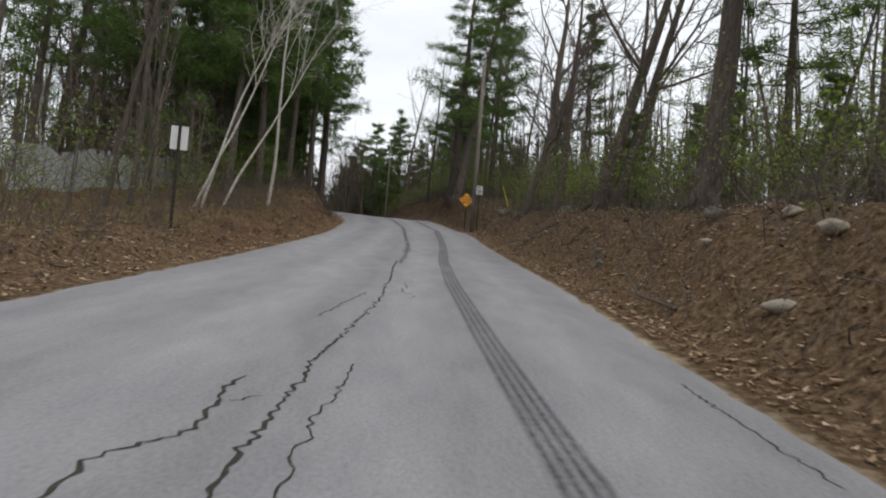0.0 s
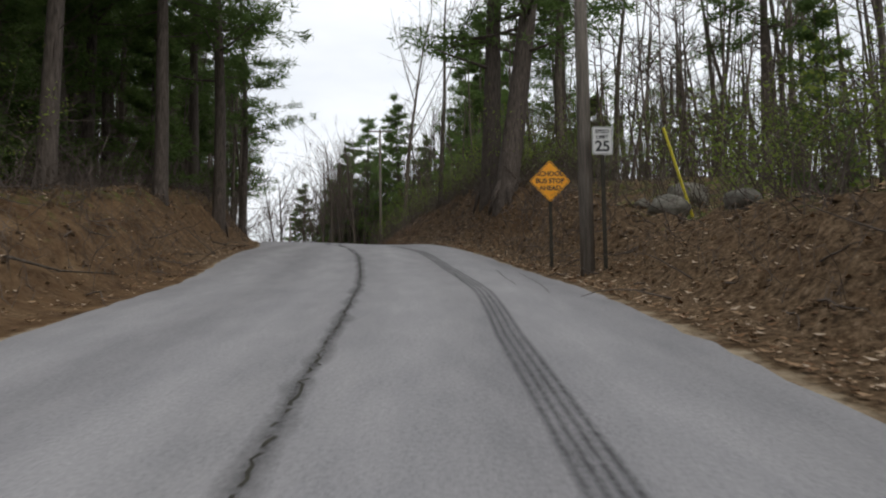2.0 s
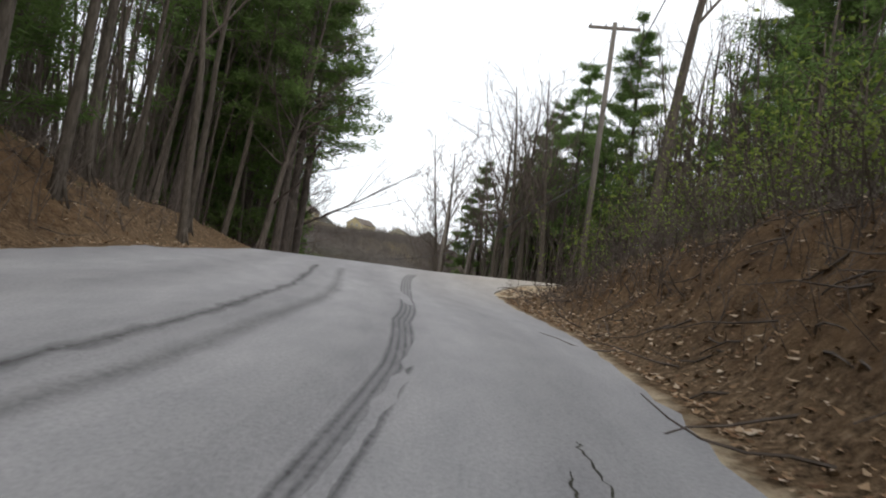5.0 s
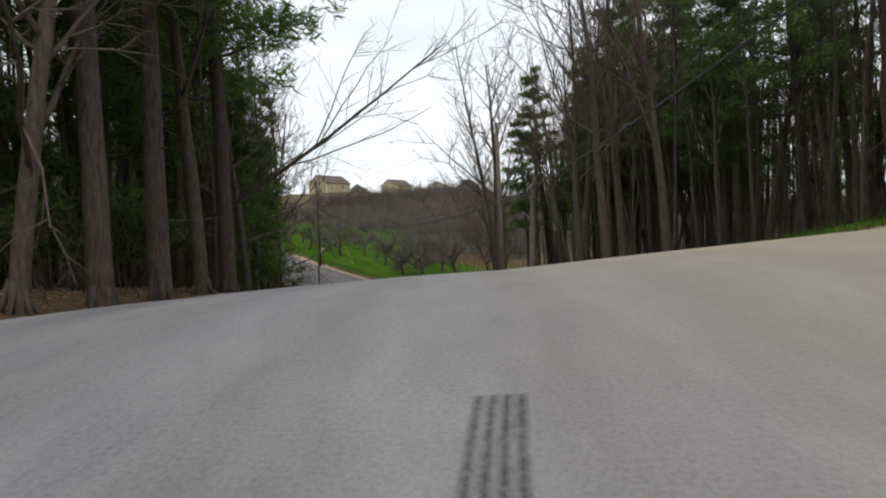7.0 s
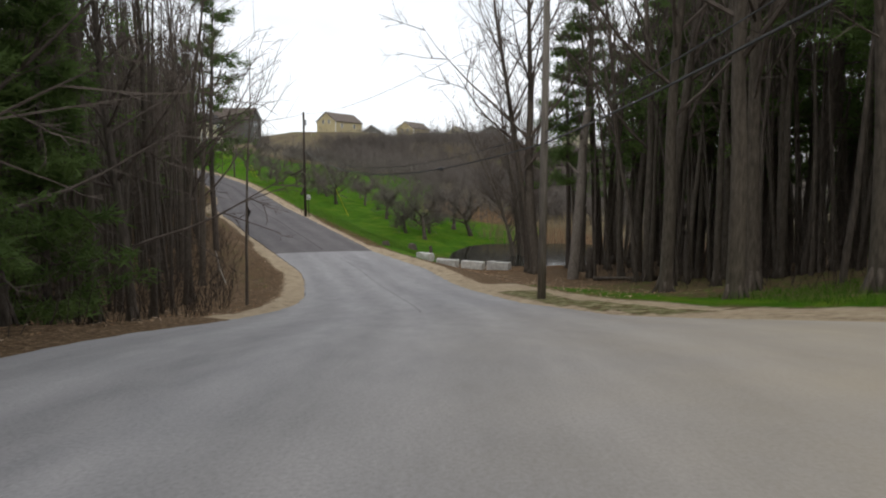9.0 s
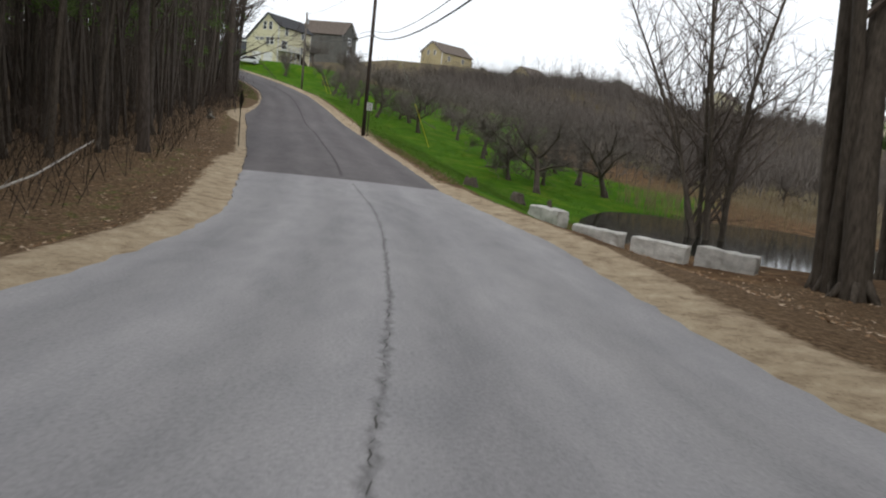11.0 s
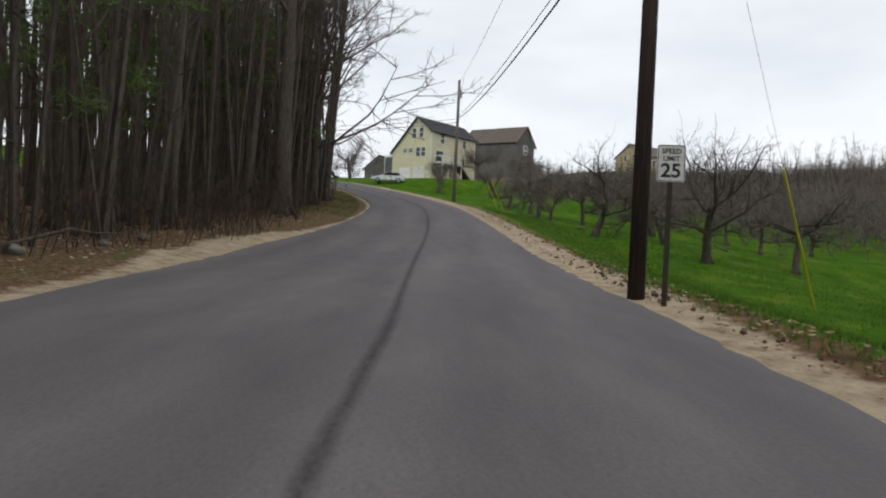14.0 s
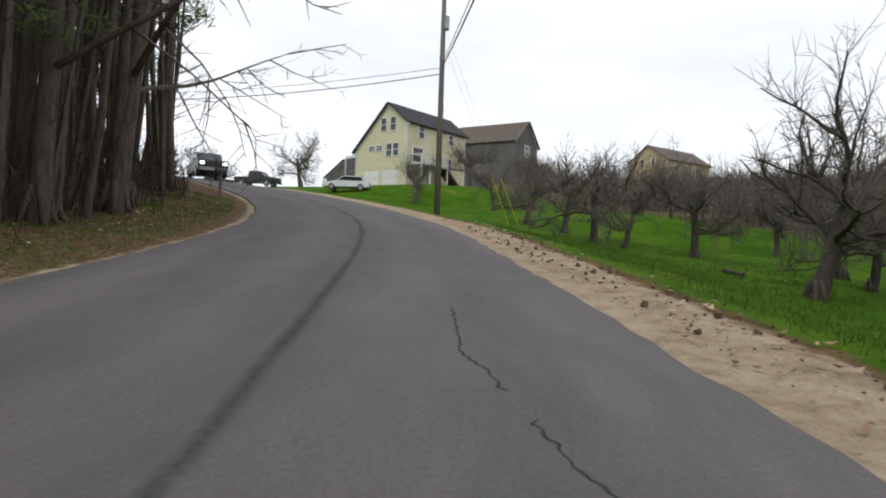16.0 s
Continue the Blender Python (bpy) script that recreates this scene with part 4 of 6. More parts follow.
# ---- poles, wires and signs ----
def utility_pole(x, y, top, material, label, radius=0.15, arm=None, gear=True):
    """A tapered pole with its hardware; top is a height in the world."""
    p = foot(x, y)
    h = top - p.z
    e = tree_empty("utility_pole", label, "utility pole")
    e.matrix_basis = Matrix.Translation(p)
    part("shaft", Shape().tube([(0, 0, -0.5), (0, 0, h * 0.5), (0, 0, h)], [radius, radius * 0.87, radius * 0.72], 12), material, e, smooth=True)
    if arm is not None:
        mt = Matrix.Rotation(arm, 4, "Z")
        part("crossarm", Shape().box((-1.2, -0.06, h - 0.32), (1.2, 0.06, h - 0.2), mt), material, e)
        for k in (-1.1, -0.4, 0.4, 1.1):
            part("insulator", Shape().tube([mt @ Vector((k, 0, h - 0.2)), mt @ Vector((k, 0, h - 0.05))], [0.04, 0.03], 8), STEEL_GREY, e)
    if gear:
        part("transformer_can", Shape().tube([(0.24, 0, h - 1.55), (0.24, 0, h - 1.5), (0.24, 0, h - 0.9), (0.24, 0, h - 0.86)], [0.1, 0.13, 0.13, 0.08], 12), STEEL_GREY, e, "small grey equipment can")
        part("bracket", Shape().box((-0.03, -0.16, h - 2.9), (0.03, 0.16, h - 2.8)), STEEL_GREY, e)
        part("ground_wire", Shape().tube([(radius * 0.98, 0, 0.0), (radius * 0.74, 0, h - 0.4)], [0.012, 0.012], 4), CABLE, e)
    return p, h


np_foot, np_h = utility_pole(7.1, 45.3, 12.5, WOOD_POLE, "weathered grey wooden utility pole beside the speed sign", 0.16, gear=False)
fp_foot, fp_h = utility_pole(-4.0, 98.0, 17.3, WOOD_POLE, "weathered wooden utility pole with a crossarm", 0.15, arm=0.15, gear=False)
mp_foot, mp_h = utility_pole(-20.8, 126.0, 11.6, WOOD_POLE, "grey wooden utility pole beside the sandy drive", 0.16, gear=False)
p1_foot, p1_h = utility_pole(-62.04, 166.7, 12.6, WOOD_TAR, "dark tarred utility pole standing in the verge", 0.16)
p2_foot, p2_h = utility_pole(-97.45, 193.55, 15.2, WOOD_POLE, "pale weathered utility pole at the bend", 0.15)


def wire(name, a, b, sag, r=0.014, label="black overhead cable between poles"):
    a, b = Vector(a), Vector(b)
    pts = []
    for i in range(17):
        u = i / 16
        q = a.lerp(b, u)
        q.z -= sag * 4 * u * (1 - u)
        pts.append(q)
    return tagged(part(name, Shape().tube(pts, [r] * 17, 5), CABLE), label, "cable", "overhead cables")


A, B, C, D = Vector((-4.0, 98.0, 0)), Vector((-62.04, 166.7, 0)), Vector((-97.45, 193.55, 0)), Vector((7.1, 45.3, 0))
M = Vector((-20.8, 126.0, 0))
for za, zm, zb, sag, r in ((10.2, 6.5, 8.15, 1.9, 0.03), (10.8, 6.9, 8.5, 1.8, 0.016), (16.9, 11.4, 12.4, 1.0, 0.012)):
    wire("overhead_cable", A + Vector((0.2, 0, za)), M + Vector((0, 0, zm)), 0.45, r)
    wire("overhead_cable", M + Vector((0, 0, zm)), B + Vector((0, 0, zb)), sag, r)
for zb, zc, sag, r in ((8.15, 11.9, 0.6, 0.03), (8.5, 12.1, 0.5, 0.016), (12.4, 15.0, 0.6, 0.012)):
    wire("overhead_cable", B + Vector((0, 0, zb)), C + Vector((0, 0, zc)), sag, r)
for zc, sag, r in ((11.6, 0.6, 0.024), (11.9, 0.5, 0.014)):
    wire("overhead_cable", C + Vector((0, 0, zc)), Vector((-121, 182, zc + 0.5)), sag, r)
wire("overhead_cable", D + Vector((0, 0, 11.5)), A + Vector((0, 0, 13.0)), 1.0, 0.02)
wire("overhead_cable", D + Vector((0, 0, 12.2)), A + Vector((0.6, 0, 17.1)), 0.9, 0.012)
wire("service_cable", C + Vector((0, 0, 12.4)), Vector((-130.0, 223.0, 17.4)), 0.7, 0.012, "thin black service cable to the house")


def splice_box(a, b, u, sag):
    """A black splice case hung on a cable."""
    p = Vector(a).lerp(Vector(b), u) - Vector((0, 0, sag * 4 * u * (1 - u)))
    w = (Vector(b) - Vector(a)).normalized()
    tagged(part("cable_splice_box", Shape().tube([p - w * 0.24, p - w * 0.2, p + w * 0.2, p + w * 0.24], [0.04, 0.09, 0.09, 0.04], 10), CABLE), "black splice box hung on the cable", "cable box")


splice_box(A + Vector((0.2, 0, 10.2)), M + Vector((0, 0, 6.5)), 0.4, 0.45)
splice_box(M + Vector((0, 0, 6.5)), B + Vector((0, 0, 8.15)), 0.19, 1.9)
splice_box(M + Vector((0, 0, 6.5)), B + Vector((0, 0, 8.15)), 0.975, 1.9)


def guy(x0, y0, z0, x1, y1, label, guard=2.4):
    """A guy wire from a pole down to its anchor, with a yellow guard."""
    top, low = Vector((x0, y0, z0)), foot(x1, y1)
    e = tree_empty("guy_wire", label, "guy wire")
    w = (top - low).normalized()
    part("strand", Shape().tube([low, top], [0.006, 0.006], 4), STEEL_GREY, e)
    part("guard", Shape().tube([low + w * 0.1, low + w * guard], [0.035, 0.03], 8), YELLOW_PVC, e, "bright yellow plastic guard")


guy(7.2, 45.3, 9.6, 9.9, 46.6, "guy wire in a yellow plastic guard on the bank")
guy(-62.0, 166.9, 11.6, -62.7, 177.0, "guy wire with yellow guard in the orchard grass", 5.0)
guy(-97.4, 193.8, 13.5, -98.8, 201.0, "guy wire with yellow guard on the lawn", 3.2)
guy(-97.4, 193.8, 12.8, -99.2, 200.6, "guy wire with yellow guard on the lawn", 3.2)


def text(body, size, parent, material, place, name="lettering", wide=1.0):
    cu = bpy.data.curves.new(name, "FONT")
    cu.body, cu.size, cu.align_x, cu.align_y, cu.extrude, cu.offset = body, size, "CENTER", "CENTER", 0.001, size * 0.028
    tmp = new(name, cu)
    me = bpy.data.meshes.new_from_object(tmp.evaluated_get(bpy.context.evaluated_depsgraph_get()))
    bpy.data.objects.remove(tmp)
    me.materials.clear()
    me.materials.append(material)
    ob = new(name, me)
    ob.parent, ob.matrix_basis = parent, place @ Matrix.Diagonal((wide, 1, 1, 1))
    return ob


def rounded_outline(w, h, r, k=4):
    pts = []
    for cx, cy, a in ((w / 2 - r, h / 2 - r, 0), (-w / 2 + r, h / 2 - r, 90), (-w / 2 + r, -h / 2 + r, 180), (w / 2 - r, -h / 2 + r, 270)):
        for i in range(k + 1):
            t = radians(a + 90 * i / k)
            pts.append((cx + r * math.cos(t), cy + r * math.sin(t)))
    return pts


def frame_strip(outer, inner, y0, y1):
    """A flat ring between two outlines."""
    k = len(outer)
    sh = Shape()
    v = [(x, y, z) for y, o in ((y0, outer), (y0, inner), (y1, outer), (y1, inner)) for x, z in o]
    f = []
    for i in range(k):
        j = (i + 1) % k
        f += [(i, j, k + j, k + i), (2 * k + i, 3 * k + i, 3 * k + j, 2 * k + j), (i, 2 * k + i, 2 * k + j, j), (k + i, k + j, 3 * k + j, 3 * k + i)]
    return sh.add(v, f)


def u_post(h, material, parent):
    """A pressed steel U-channel post."""
    part("post", Shape().box((-0.028, 0.004, -0.5), (0.028, 0.010, h)).box((-0.042, 0.010, -0.5), (-0.028, 0.035, h)).box((0.028, 0.010, -0.5), (0.042, 0.035, h)), material, parent)


FACE_TEXT = Matrix.Rotation(radians(90), 4, "X")


def speed_sign(x, y, turn, top, label):
    p = foot(x, y)
    e = tree_empty("speed_limit_sign", label, "road sign")
    e.matrix_basis = Matrix.Translation(p) @ Matrix.Rotation(turn, 4, "Z")
    h = top - p.z
    zc = h - 0.305
    u_post(h - 0.05, STEEL_DARK, e)
    plate = part("plate", Shape().prism([(x, z + zc) for x, z in rounded_outline(0.457, 0.61, 0.04)], -0.004, 0.0), SIGN_WHITE, e)
    o = [(x, z + zc) for x, z in rounded_outline(0.437, 0.59, 0.034)]
    i = [(x, z + zc) for x, z in rounded_outline(0.415, 0.568, 0.026)]
    part("border", frame_strip(o, i, -0.0065, -0.004), SIGN_BLACK, plate)
    for body, size, dz, wide in (("SPEED", 0.115, 0.195, 1.0), ("LIMIT", 0.115, 0.075, 1.0), ("25", 0.315, -0.13, 1.05)):
        text(body, size, plate, SIGN_BLACK, Matrix.Translation((0, -0.0065, zc + dz)) @ FACE_TEXT, wide=wide)
    for dz in (-0.24, 0.24):
        part("bolt", Shape().tube([(0, -0.012, zc + dz), (0, 0.0, zc + dz)], [0.009, 0.009], 6), STEEL_GREY, plate)
    return e


def diamond_sign(x, y, turn, low, label, lines, side=0.762, material=None):
    p = foot(x, y)
    e = tree_empty("warning_sign", label, "road sign")
    e.matrix_basis = Matrix.Translation(p) @ Matrix.Rotation(turn, 4, "Z")
    half = side / math.sqrt(2)
    zc = low - p.z + half
    u_post(zc + half * 0.8, STEEL_DARK, e)

    def diamond(k):
        return [((x * c - z * c), (x * c + z * c) + zc) for x, z in rounded_outline(side - k, side - k, 0.05 - k * 0.3)]

    c = math.sqrt(0.5)
    plate = part("plate", Shape().prism(diamond(0), -0.004, 0.0), material or SIGN_AMBER, e)
    part("back", Shape().prism(diamond(0.004), 0.0, 0.002), STEEL_DARK, plate, "dull dark metal back")
    if lines:
        part("border", frame_strip(diamond(0.03), diamond(0.06), -0.0065, -0.004), SIGN_BLACK, plate)
    for body, size, dz in lines:
        text(body, size, plate, SIGN_BLACK, Matrix.Translation((0, -0.0065, zc + dz)) @ FACE_TEXT)
    return e


speed_sign(7.42, 44.95, 0.12, 3.82, "white speed limit sign on a dark steel post")
diamond_sign(6.65, 47.7, 0.10, 2.58, "amber diamond school bus warning sign on a post", [("SCHOOL", 0.17, 0.185), ("BUS STOP", 0.17, 0.0), ("AHEAD", 0.17, -0.185)])
speed_sign(-61.15, 166.15, 0.78, 2.95, "white speed limit sign next to the dark pole")
diamond_sign(-55.1, 148.9, -0.44 + math.pi, 1.38, "dark back of a diamond warning sign on its post", [], 0.75, STEEL_DARK)
# plain white sign seen on the near bank
p = foot(-2.2, 18.2)
e = tree_empty("small_sign", "blank white sign on a dark post in the bank", "road sign")
e.matrix_basis = Matrix.Translation(p) @ Matrix.Rotation(0.25, 4, "Z")
u_post(2.95, STEEL_DARK, e)
part("plate", Shape().prism([(x, z + 2.6) for x, z in rounded_outline(0.46, 0.66, 0.03)], 0.036, 0.042), SIGN_WHITE, e)
part("stiffener", Shape().box((-0.03, -0.02, 2.25), (0.03, 0.004, 2.98)), STEEL_DARK, e)
# post with a dark box across the junction
p = foot(-7.2, 124.5)
e = tree_empty("junction_post", "thin dark post at the edge of the sandy junction", "post")
e.matrix_basis = Matrix.Translation(p)
u_post(2.9, STEEL_DARK, e)
part("plate", Shape().prism([(x, z + 2.5) for x, z in rounded_outline(0.5, 0.6, 0.03)], -0.006, 0.0, Matrix.Rotation(1.35, 4, "Z")), STEEL_GREY, e)


# ---- the deep wood, undergrowth and litter ----
def far_wood(name, label, rows, seed, needles=0.25, height=(10, 18), bark=None):
    """Many thin trunks with their twigs, joined; rows are s0, s1, lat0, lat1, count."""
    g = random.Random(seed)
    wood_shape, green = Shape(), Shape()
    for s0, s1, l0, l1, count in rows:
        for _ in range(count):
            p = spot(g.uniform(s0, s1), g.uniform(l0, l1))
            if p.z < -2.6 or (p.x < -116 and p.y > 186 and p.y < 264):
                continue
            h = g.uniform(*height)
            r = g.uniform(0.05, 0.15) * min(1.0, h / 10)
            tip = p + Vector((g.gauss(0, 0.075), g.gauss(0, 0.075), 1)) * h
            mid = p.lerp(tip, 0.5) + wiggle(g, 0.45)
            wood_shape.tube([p - Vector((0, 0, 0.4)), mid, tip], [r, r * 0.7, 0.02], 4, cap=False)
            pine = g.random() < needles
            for k in range(12):
                f = g.uniform(0.22, 0.98)
                q = p.lerp(mid, f * 2) if f < 0.5 else mid.lerp(tip, f * 2 - 1)
                w = g.uniform(0, 6.28)
                ln = g.uniform(0.8, 2.6) * (1.2 - f * 0.6)
                up = g.uniform(-0.1, 0.25) if pine else g.uniform(0.3, 1.2)
                e = q + Vector((math.cos(w), math.sin(w), up)).normalized() * ln
                e2 = q.lerp(e, 0.55) + wiggle(g, 0.2)
                wood_shape.tube([q, e2, e], [0.028, 0.018, 0.006], 3, cap=False)
                if pine and f > 0.35:
                    for u in (0.5, 0.8, 1.0):
                        needle_tuft(green, g, q.lerp(e, u), 0.55, 11)
                elif not pine:
                    for _ in range(5):
                        e3 = e2 + Vector((g.uniform(-1, 1), g.uniform(-1, 1), g.uniform(0.1, 1.2))) * 0.8
                        o3 = Vector((g.uniform(-1, 1), g.uniform(-1, 1), 0)) * 0.012
                        wood_shape.add([tuple(e2 - o3), tuple(e2 + o3), tuple(e3)], [(0, 1, 2)])
    ob = part(name, wood_shape, bark or BARK_DARK)
    tagged(ob, label, "woods", kind="stuff")
    if green.f:
        tagged(part("distant_pine_foliage", green, NEEDLE), "dark green needles deep in the wood", "foliage", kind="stuff")
    return ob


far_wood("deep_woods", "dense dark leafless woodland behind the road", [(56, 112, 15, 36, 230), (104, 150, 11, 34, 330), (150, 176, 13, 34, 150), (172, 256, 13, 34, 230), (172, 218, 9.6, 18, 60), (216, 262, 7.6, 18, 230)], 5, 0.3)
far_wood("deep_woods", "leafless thicket and pines beyond the bank", [(-20, 14, -40, -17, 60), (14, 60, -40, -28, 60), (60, 104, -36, -14, 120), (112, 160, -50, -17, 560)], 6, 0.24)
far_wood("sapling_thicket", "grey-brown leafless saplings crowding the bank top", [(0, 60, -34, -10.5, 330), (60, 102, -24, -8.5, 220), (30, 100, 11, 26, 200)], 12, 0.08, (3.5, 8.0), TWIG)
far_wood("deep_woods", "tall leafless canopy over the roadside wood", [(150, 180, 11, 34, 120), (172, 218, 9.6, 30, 190), (218, 256, 9.6, 26, 110)], 13, 0.06, (16, 24))
far_wood("hillside_trees", "low grey-brown trees on the hillside", [(176, 262, -105, -48, 330), (200, 300, -150, -92, 260)], 8, 0.0, (4.5, 8.5), TWIG_APPLE)
far_wood("orchard_trees", "dense old leafless orchard trees down the slope", [(200, 262, -62, -26, 390), (230, 264, -48, -20, 150)], 9, 0.0, (3.0, 4.6), TWIG_APPLE)
far_wood("deep_woods", "grey winter woodland along the skyline", [(-60, 40, 22, 50, 90), (120, 156, -75, -45, 60), (270, 330, 14, 44, 40)], 7, 0.4)


def thicket(name, label, rows, seed, material, leaf=None, height=(0.8, 2.2), leaf_count=10, lean=0.35, twig_count=4, leaf_size=0.05, radius=0.012):
    """Undergrowth: thin bent stems, side twigs, and small leaves where they have come out."""
    g = random.Random(seed)
    stems, leaves = Shape(), Shape()
    for s0, s1, l0, l1, count in rows:
        for _ in range(count):
            p = spot(g.uniform(s0, s1), g.uniform(l0, l1))
            h = g.uniform(*height)
            a = p + Vector((g.gauss(0, lean), g.gauss(0, lean), 1)) * h * 0.55
            b = a + Vector((g.gauss(0, lean * 1.6), g.gauss(0, lean * 1.6), 0.9)) * h * 0.45
            stems.tube([p - Vector((0, 0, 0.1)), a, b], [radius, radius * 0.75, 0.004], 3, cap=False)
            ends = [a, b]
            for k in range(twig_count):
                q = p.lerp(a, g.uniform(0.4, 1)) if k % 2 else a.lerp(b, g.random())
                e = q + Vector((g.gauss(0, 1), g.gauss(0, 1), g.uniform(0.1, 1.2))).normalized() * h * g.uniform(0.15, 0.4)
                stems.tube([q, e], [radius * 0.6, 0.003], 3, cap=False)
                ends.append(e)
            if leaf:
                for _ in range(leaf_count):
                    o = g.choice(ends) + wiggle(g, h * 0.16)
                    d, w = wiggle(g, 1).normalized(), wiggle(g, 1).normalized()
                    z = leaf_size * g.uniform(0.6, 1.5)
                    leaves.add([tuple(o - d * z), tuple(o + w * z * 0.5), tuple(o + d * z), tuple(o - w * z * 0.5)], [(0, 1, 2, 3)])
    tagged(part(name, stems, material), label, "undergrowth", kind="stuff")
    if leaf:
        tagged(part("fresh_foliage", leaves, leaf), "first yellow-green spring leaves on the shrubs", "foliage", kind="stuff")


thicket("undergrowth", "brown tangled brush on the bank top", [(8, 56, -13, -5.0, 1100), (58, 100, -8, -3.6, 1300), (40, 104, 7.8, 12, 800), (0, 40, 7.2, 13, 320)], 21, TWIG, None, (0.5, 1.9), lean=0.5, twig_count=3)
thicket("undergrowth", "low dark brush and dead stems on the near bank", [(10, 62, 5.9, 9.5, 1100), (62, 104, 7.6, 10.5, 500), (58, 100, -5.6, -2.7, 900), (10, 58, -6.4, -4.0, 700)], 25, TWIG, None, (0.25, 1.0), lean=0.6, radius=0.006)
thicket("green_shrubs", "budding green shrubs along the bank", [(66, 100, -11, -4.0, 560), (14, 54, -12, -5.6, 620), (44, 62, -14, -6.2, 300), (20, 60, 9, 14, 160)], 22, TWIG, LEAF_NEW, (1.2, 3.4), 56, leaf_size=0.045)
thicket("undergrowth", "brown undergrowth and saplings at the wood's edge", [(108, 150, 7.2, 15, 600), (150, 176, 7.5, 14, 160), (174, 240, 7.4, 15, 1100), (206, 244, 6.9, 10.5, 700), (138, 176, 7.6, 12, 260), (120, 156, -24, -12, 800)], 23, TWIG_DARK, None, (0.5, 2.6), lean=0.35, twig_count=3)
thicket("reeds", "dry tan reeds and brush around the pond", [(184, 200, -46, -28, 700), (186, 194, -28, -24, 120), (150, 186, -66, -44, 600)], 24, plain("dry_reeds", (0.20, 0.15, 0.085), (0.36, 0.28, 0.17), 2, 0.9), None, (0.7, 1.9), lean=0.12, twig_count=2, radius=0.02)


def brush_hill():
    """Grey-brown scrub over the far hillside."""
    g = random.Random(31)
    sh = Shape()
    for _ in range(8200):
        s, lat = g.uniform(130, 310), -g.uniform(40, 165)
        p = spot(s, lat)
        if p.z < -2.6 or (p.x < -118 and p.y < 262) or (s < 206 and lat > -86 and g.random() < 0.85):
            continue
        h = g.uniform(2.6, 5.0) * (1.0 + 0.5 * (g.random() < 0.15))
        for k in range(26):
            w, t = g.uniform(0, 6.28), g.uniform(0.15, 0.75)
            a = p + Vector((g.gauss(0, 0.7), g.gauss(0, 0.7), g.uniform(0, h * 0.35)))
            e = a + Vector((math.cos(w) * t, math.sin(w) * t, 1)).normalized() * h * g.uniform(0.45, 0.85)
            o = Vector((-math.sin(w), math.cos(w), 0)) * g.uniform(0.02, 0.055)
            sh.add([tuple(a - o), tuple(a + o), tuple(e)], [(0, 1, 2)])
    tagged(part("hillside_scrub", sh, TWIG_APPLE), "leafless grey-brown scrub covering the hillside", "scrub", kind="stuff")


brush_hill()


def leaf_litter(name, label, rows, seed, material, size=0.045):
    """Curled dead leaves lying on the ground."""
    g = random.Random(seed)
    sh = Shape()
    for s0, s1, l0, l1, count in rows:
        S = np.array([g.uniform(s0, s1) for _ in range(count)])
        L = np.array([l0 + (l1 - l0) * g.random() ** 1.3 for _ in range(count)])
        side = 1 if l0 > 0 else -1
        L = L + np.where(side > 0, EDGE_LEFT(S), -EDGE_RIGHT(S))
        P = ground_at(S, L)
        for p in P:
            p = Vector([float(v) for v in p])
            w, z = g.uniform(0, 6.28), size * (0.35 + 1.3 * g.random() ** 2)
            d = Vector((math.cos(w), math.sin(w), g.uniform(-0.35, 0.35)))
            o = Vector((-math.sin(w), math.cos(w), g.uniform(-0.35, 0.35))) * 0.55
            c = p + Vector((0, 0, 0.03 + z * 0.4))
            sh.add([tuple(c - d * z), tuple(c + o * z - Vector((0, 0, z * 0.3))), tuple(c + d * z), tuple(c - o * z - Vector((0, 0, z * 0.3)))], [(0, 1, 2), (0, 2, 3)])
    return tagged(part(name, sh, material), label, "leaf litter", kind="stuff")


def litter_material(name, stops):
    m, n, l, b = nodes_of(name, 0.85)
    geo = n.new("ShaderNodeNewGeometry")
    r = n.new("ShaderNodeValToRGB")
    while len(r.color_ramp.elements) < len(stops):
        r.color_ramp.elements.new(0.5)
    for e, (p, c) in zip(r.color_ramp.elements, stops):
        e.position, e.color = p, (*c, 1)
    l.new(geo.outputs["Random Per Island"], r.inputs["Fac"])
    l.new(r.outputs["Color"], b.inputs["Base Color"])
    return m


LITTER = litter_material("dead_leaves", [(0.0, (0.10, 0.055, 0.03)), (0.35, (0.20, 0.115, 0.06)), (0.65, (0.33, 0.22, 0.13)), (1.0, (0.50, 0.40, 0.30))])
# few leaves at 32-62 on the left, which also darkens for the pine shade
leaf_litter("leaf_litter", "dead brown oak leaves strewn over the banks", [(8, 60, -0.3, -6.5, 20000), (60, 104, -0.25, -5, 15000), (4, 32, 0.3, 7, 8500), (32, 62, 0.3, 7, 3800), (62, 104, 0.3, 7, 6500)], 41, LITTER)
leaf_litter("leaf_litter", "dead leaves along the wood's edge", [(104, 176, 1.0, 7, 3500), (174, 240, 1.4, 6.5, 4500), (140, 166, -3.0, -8, 2500), (172, 236, -0.4, -1.9, 1800)], 42, LITTER)
TUFTS = litter_material("grass_blades", [(0.0, (0.032, 0.085, 0.005)), (0.5, (0.055, 0.13, 0.008)), (1.0, (0.125, 0.16, 0.03))])


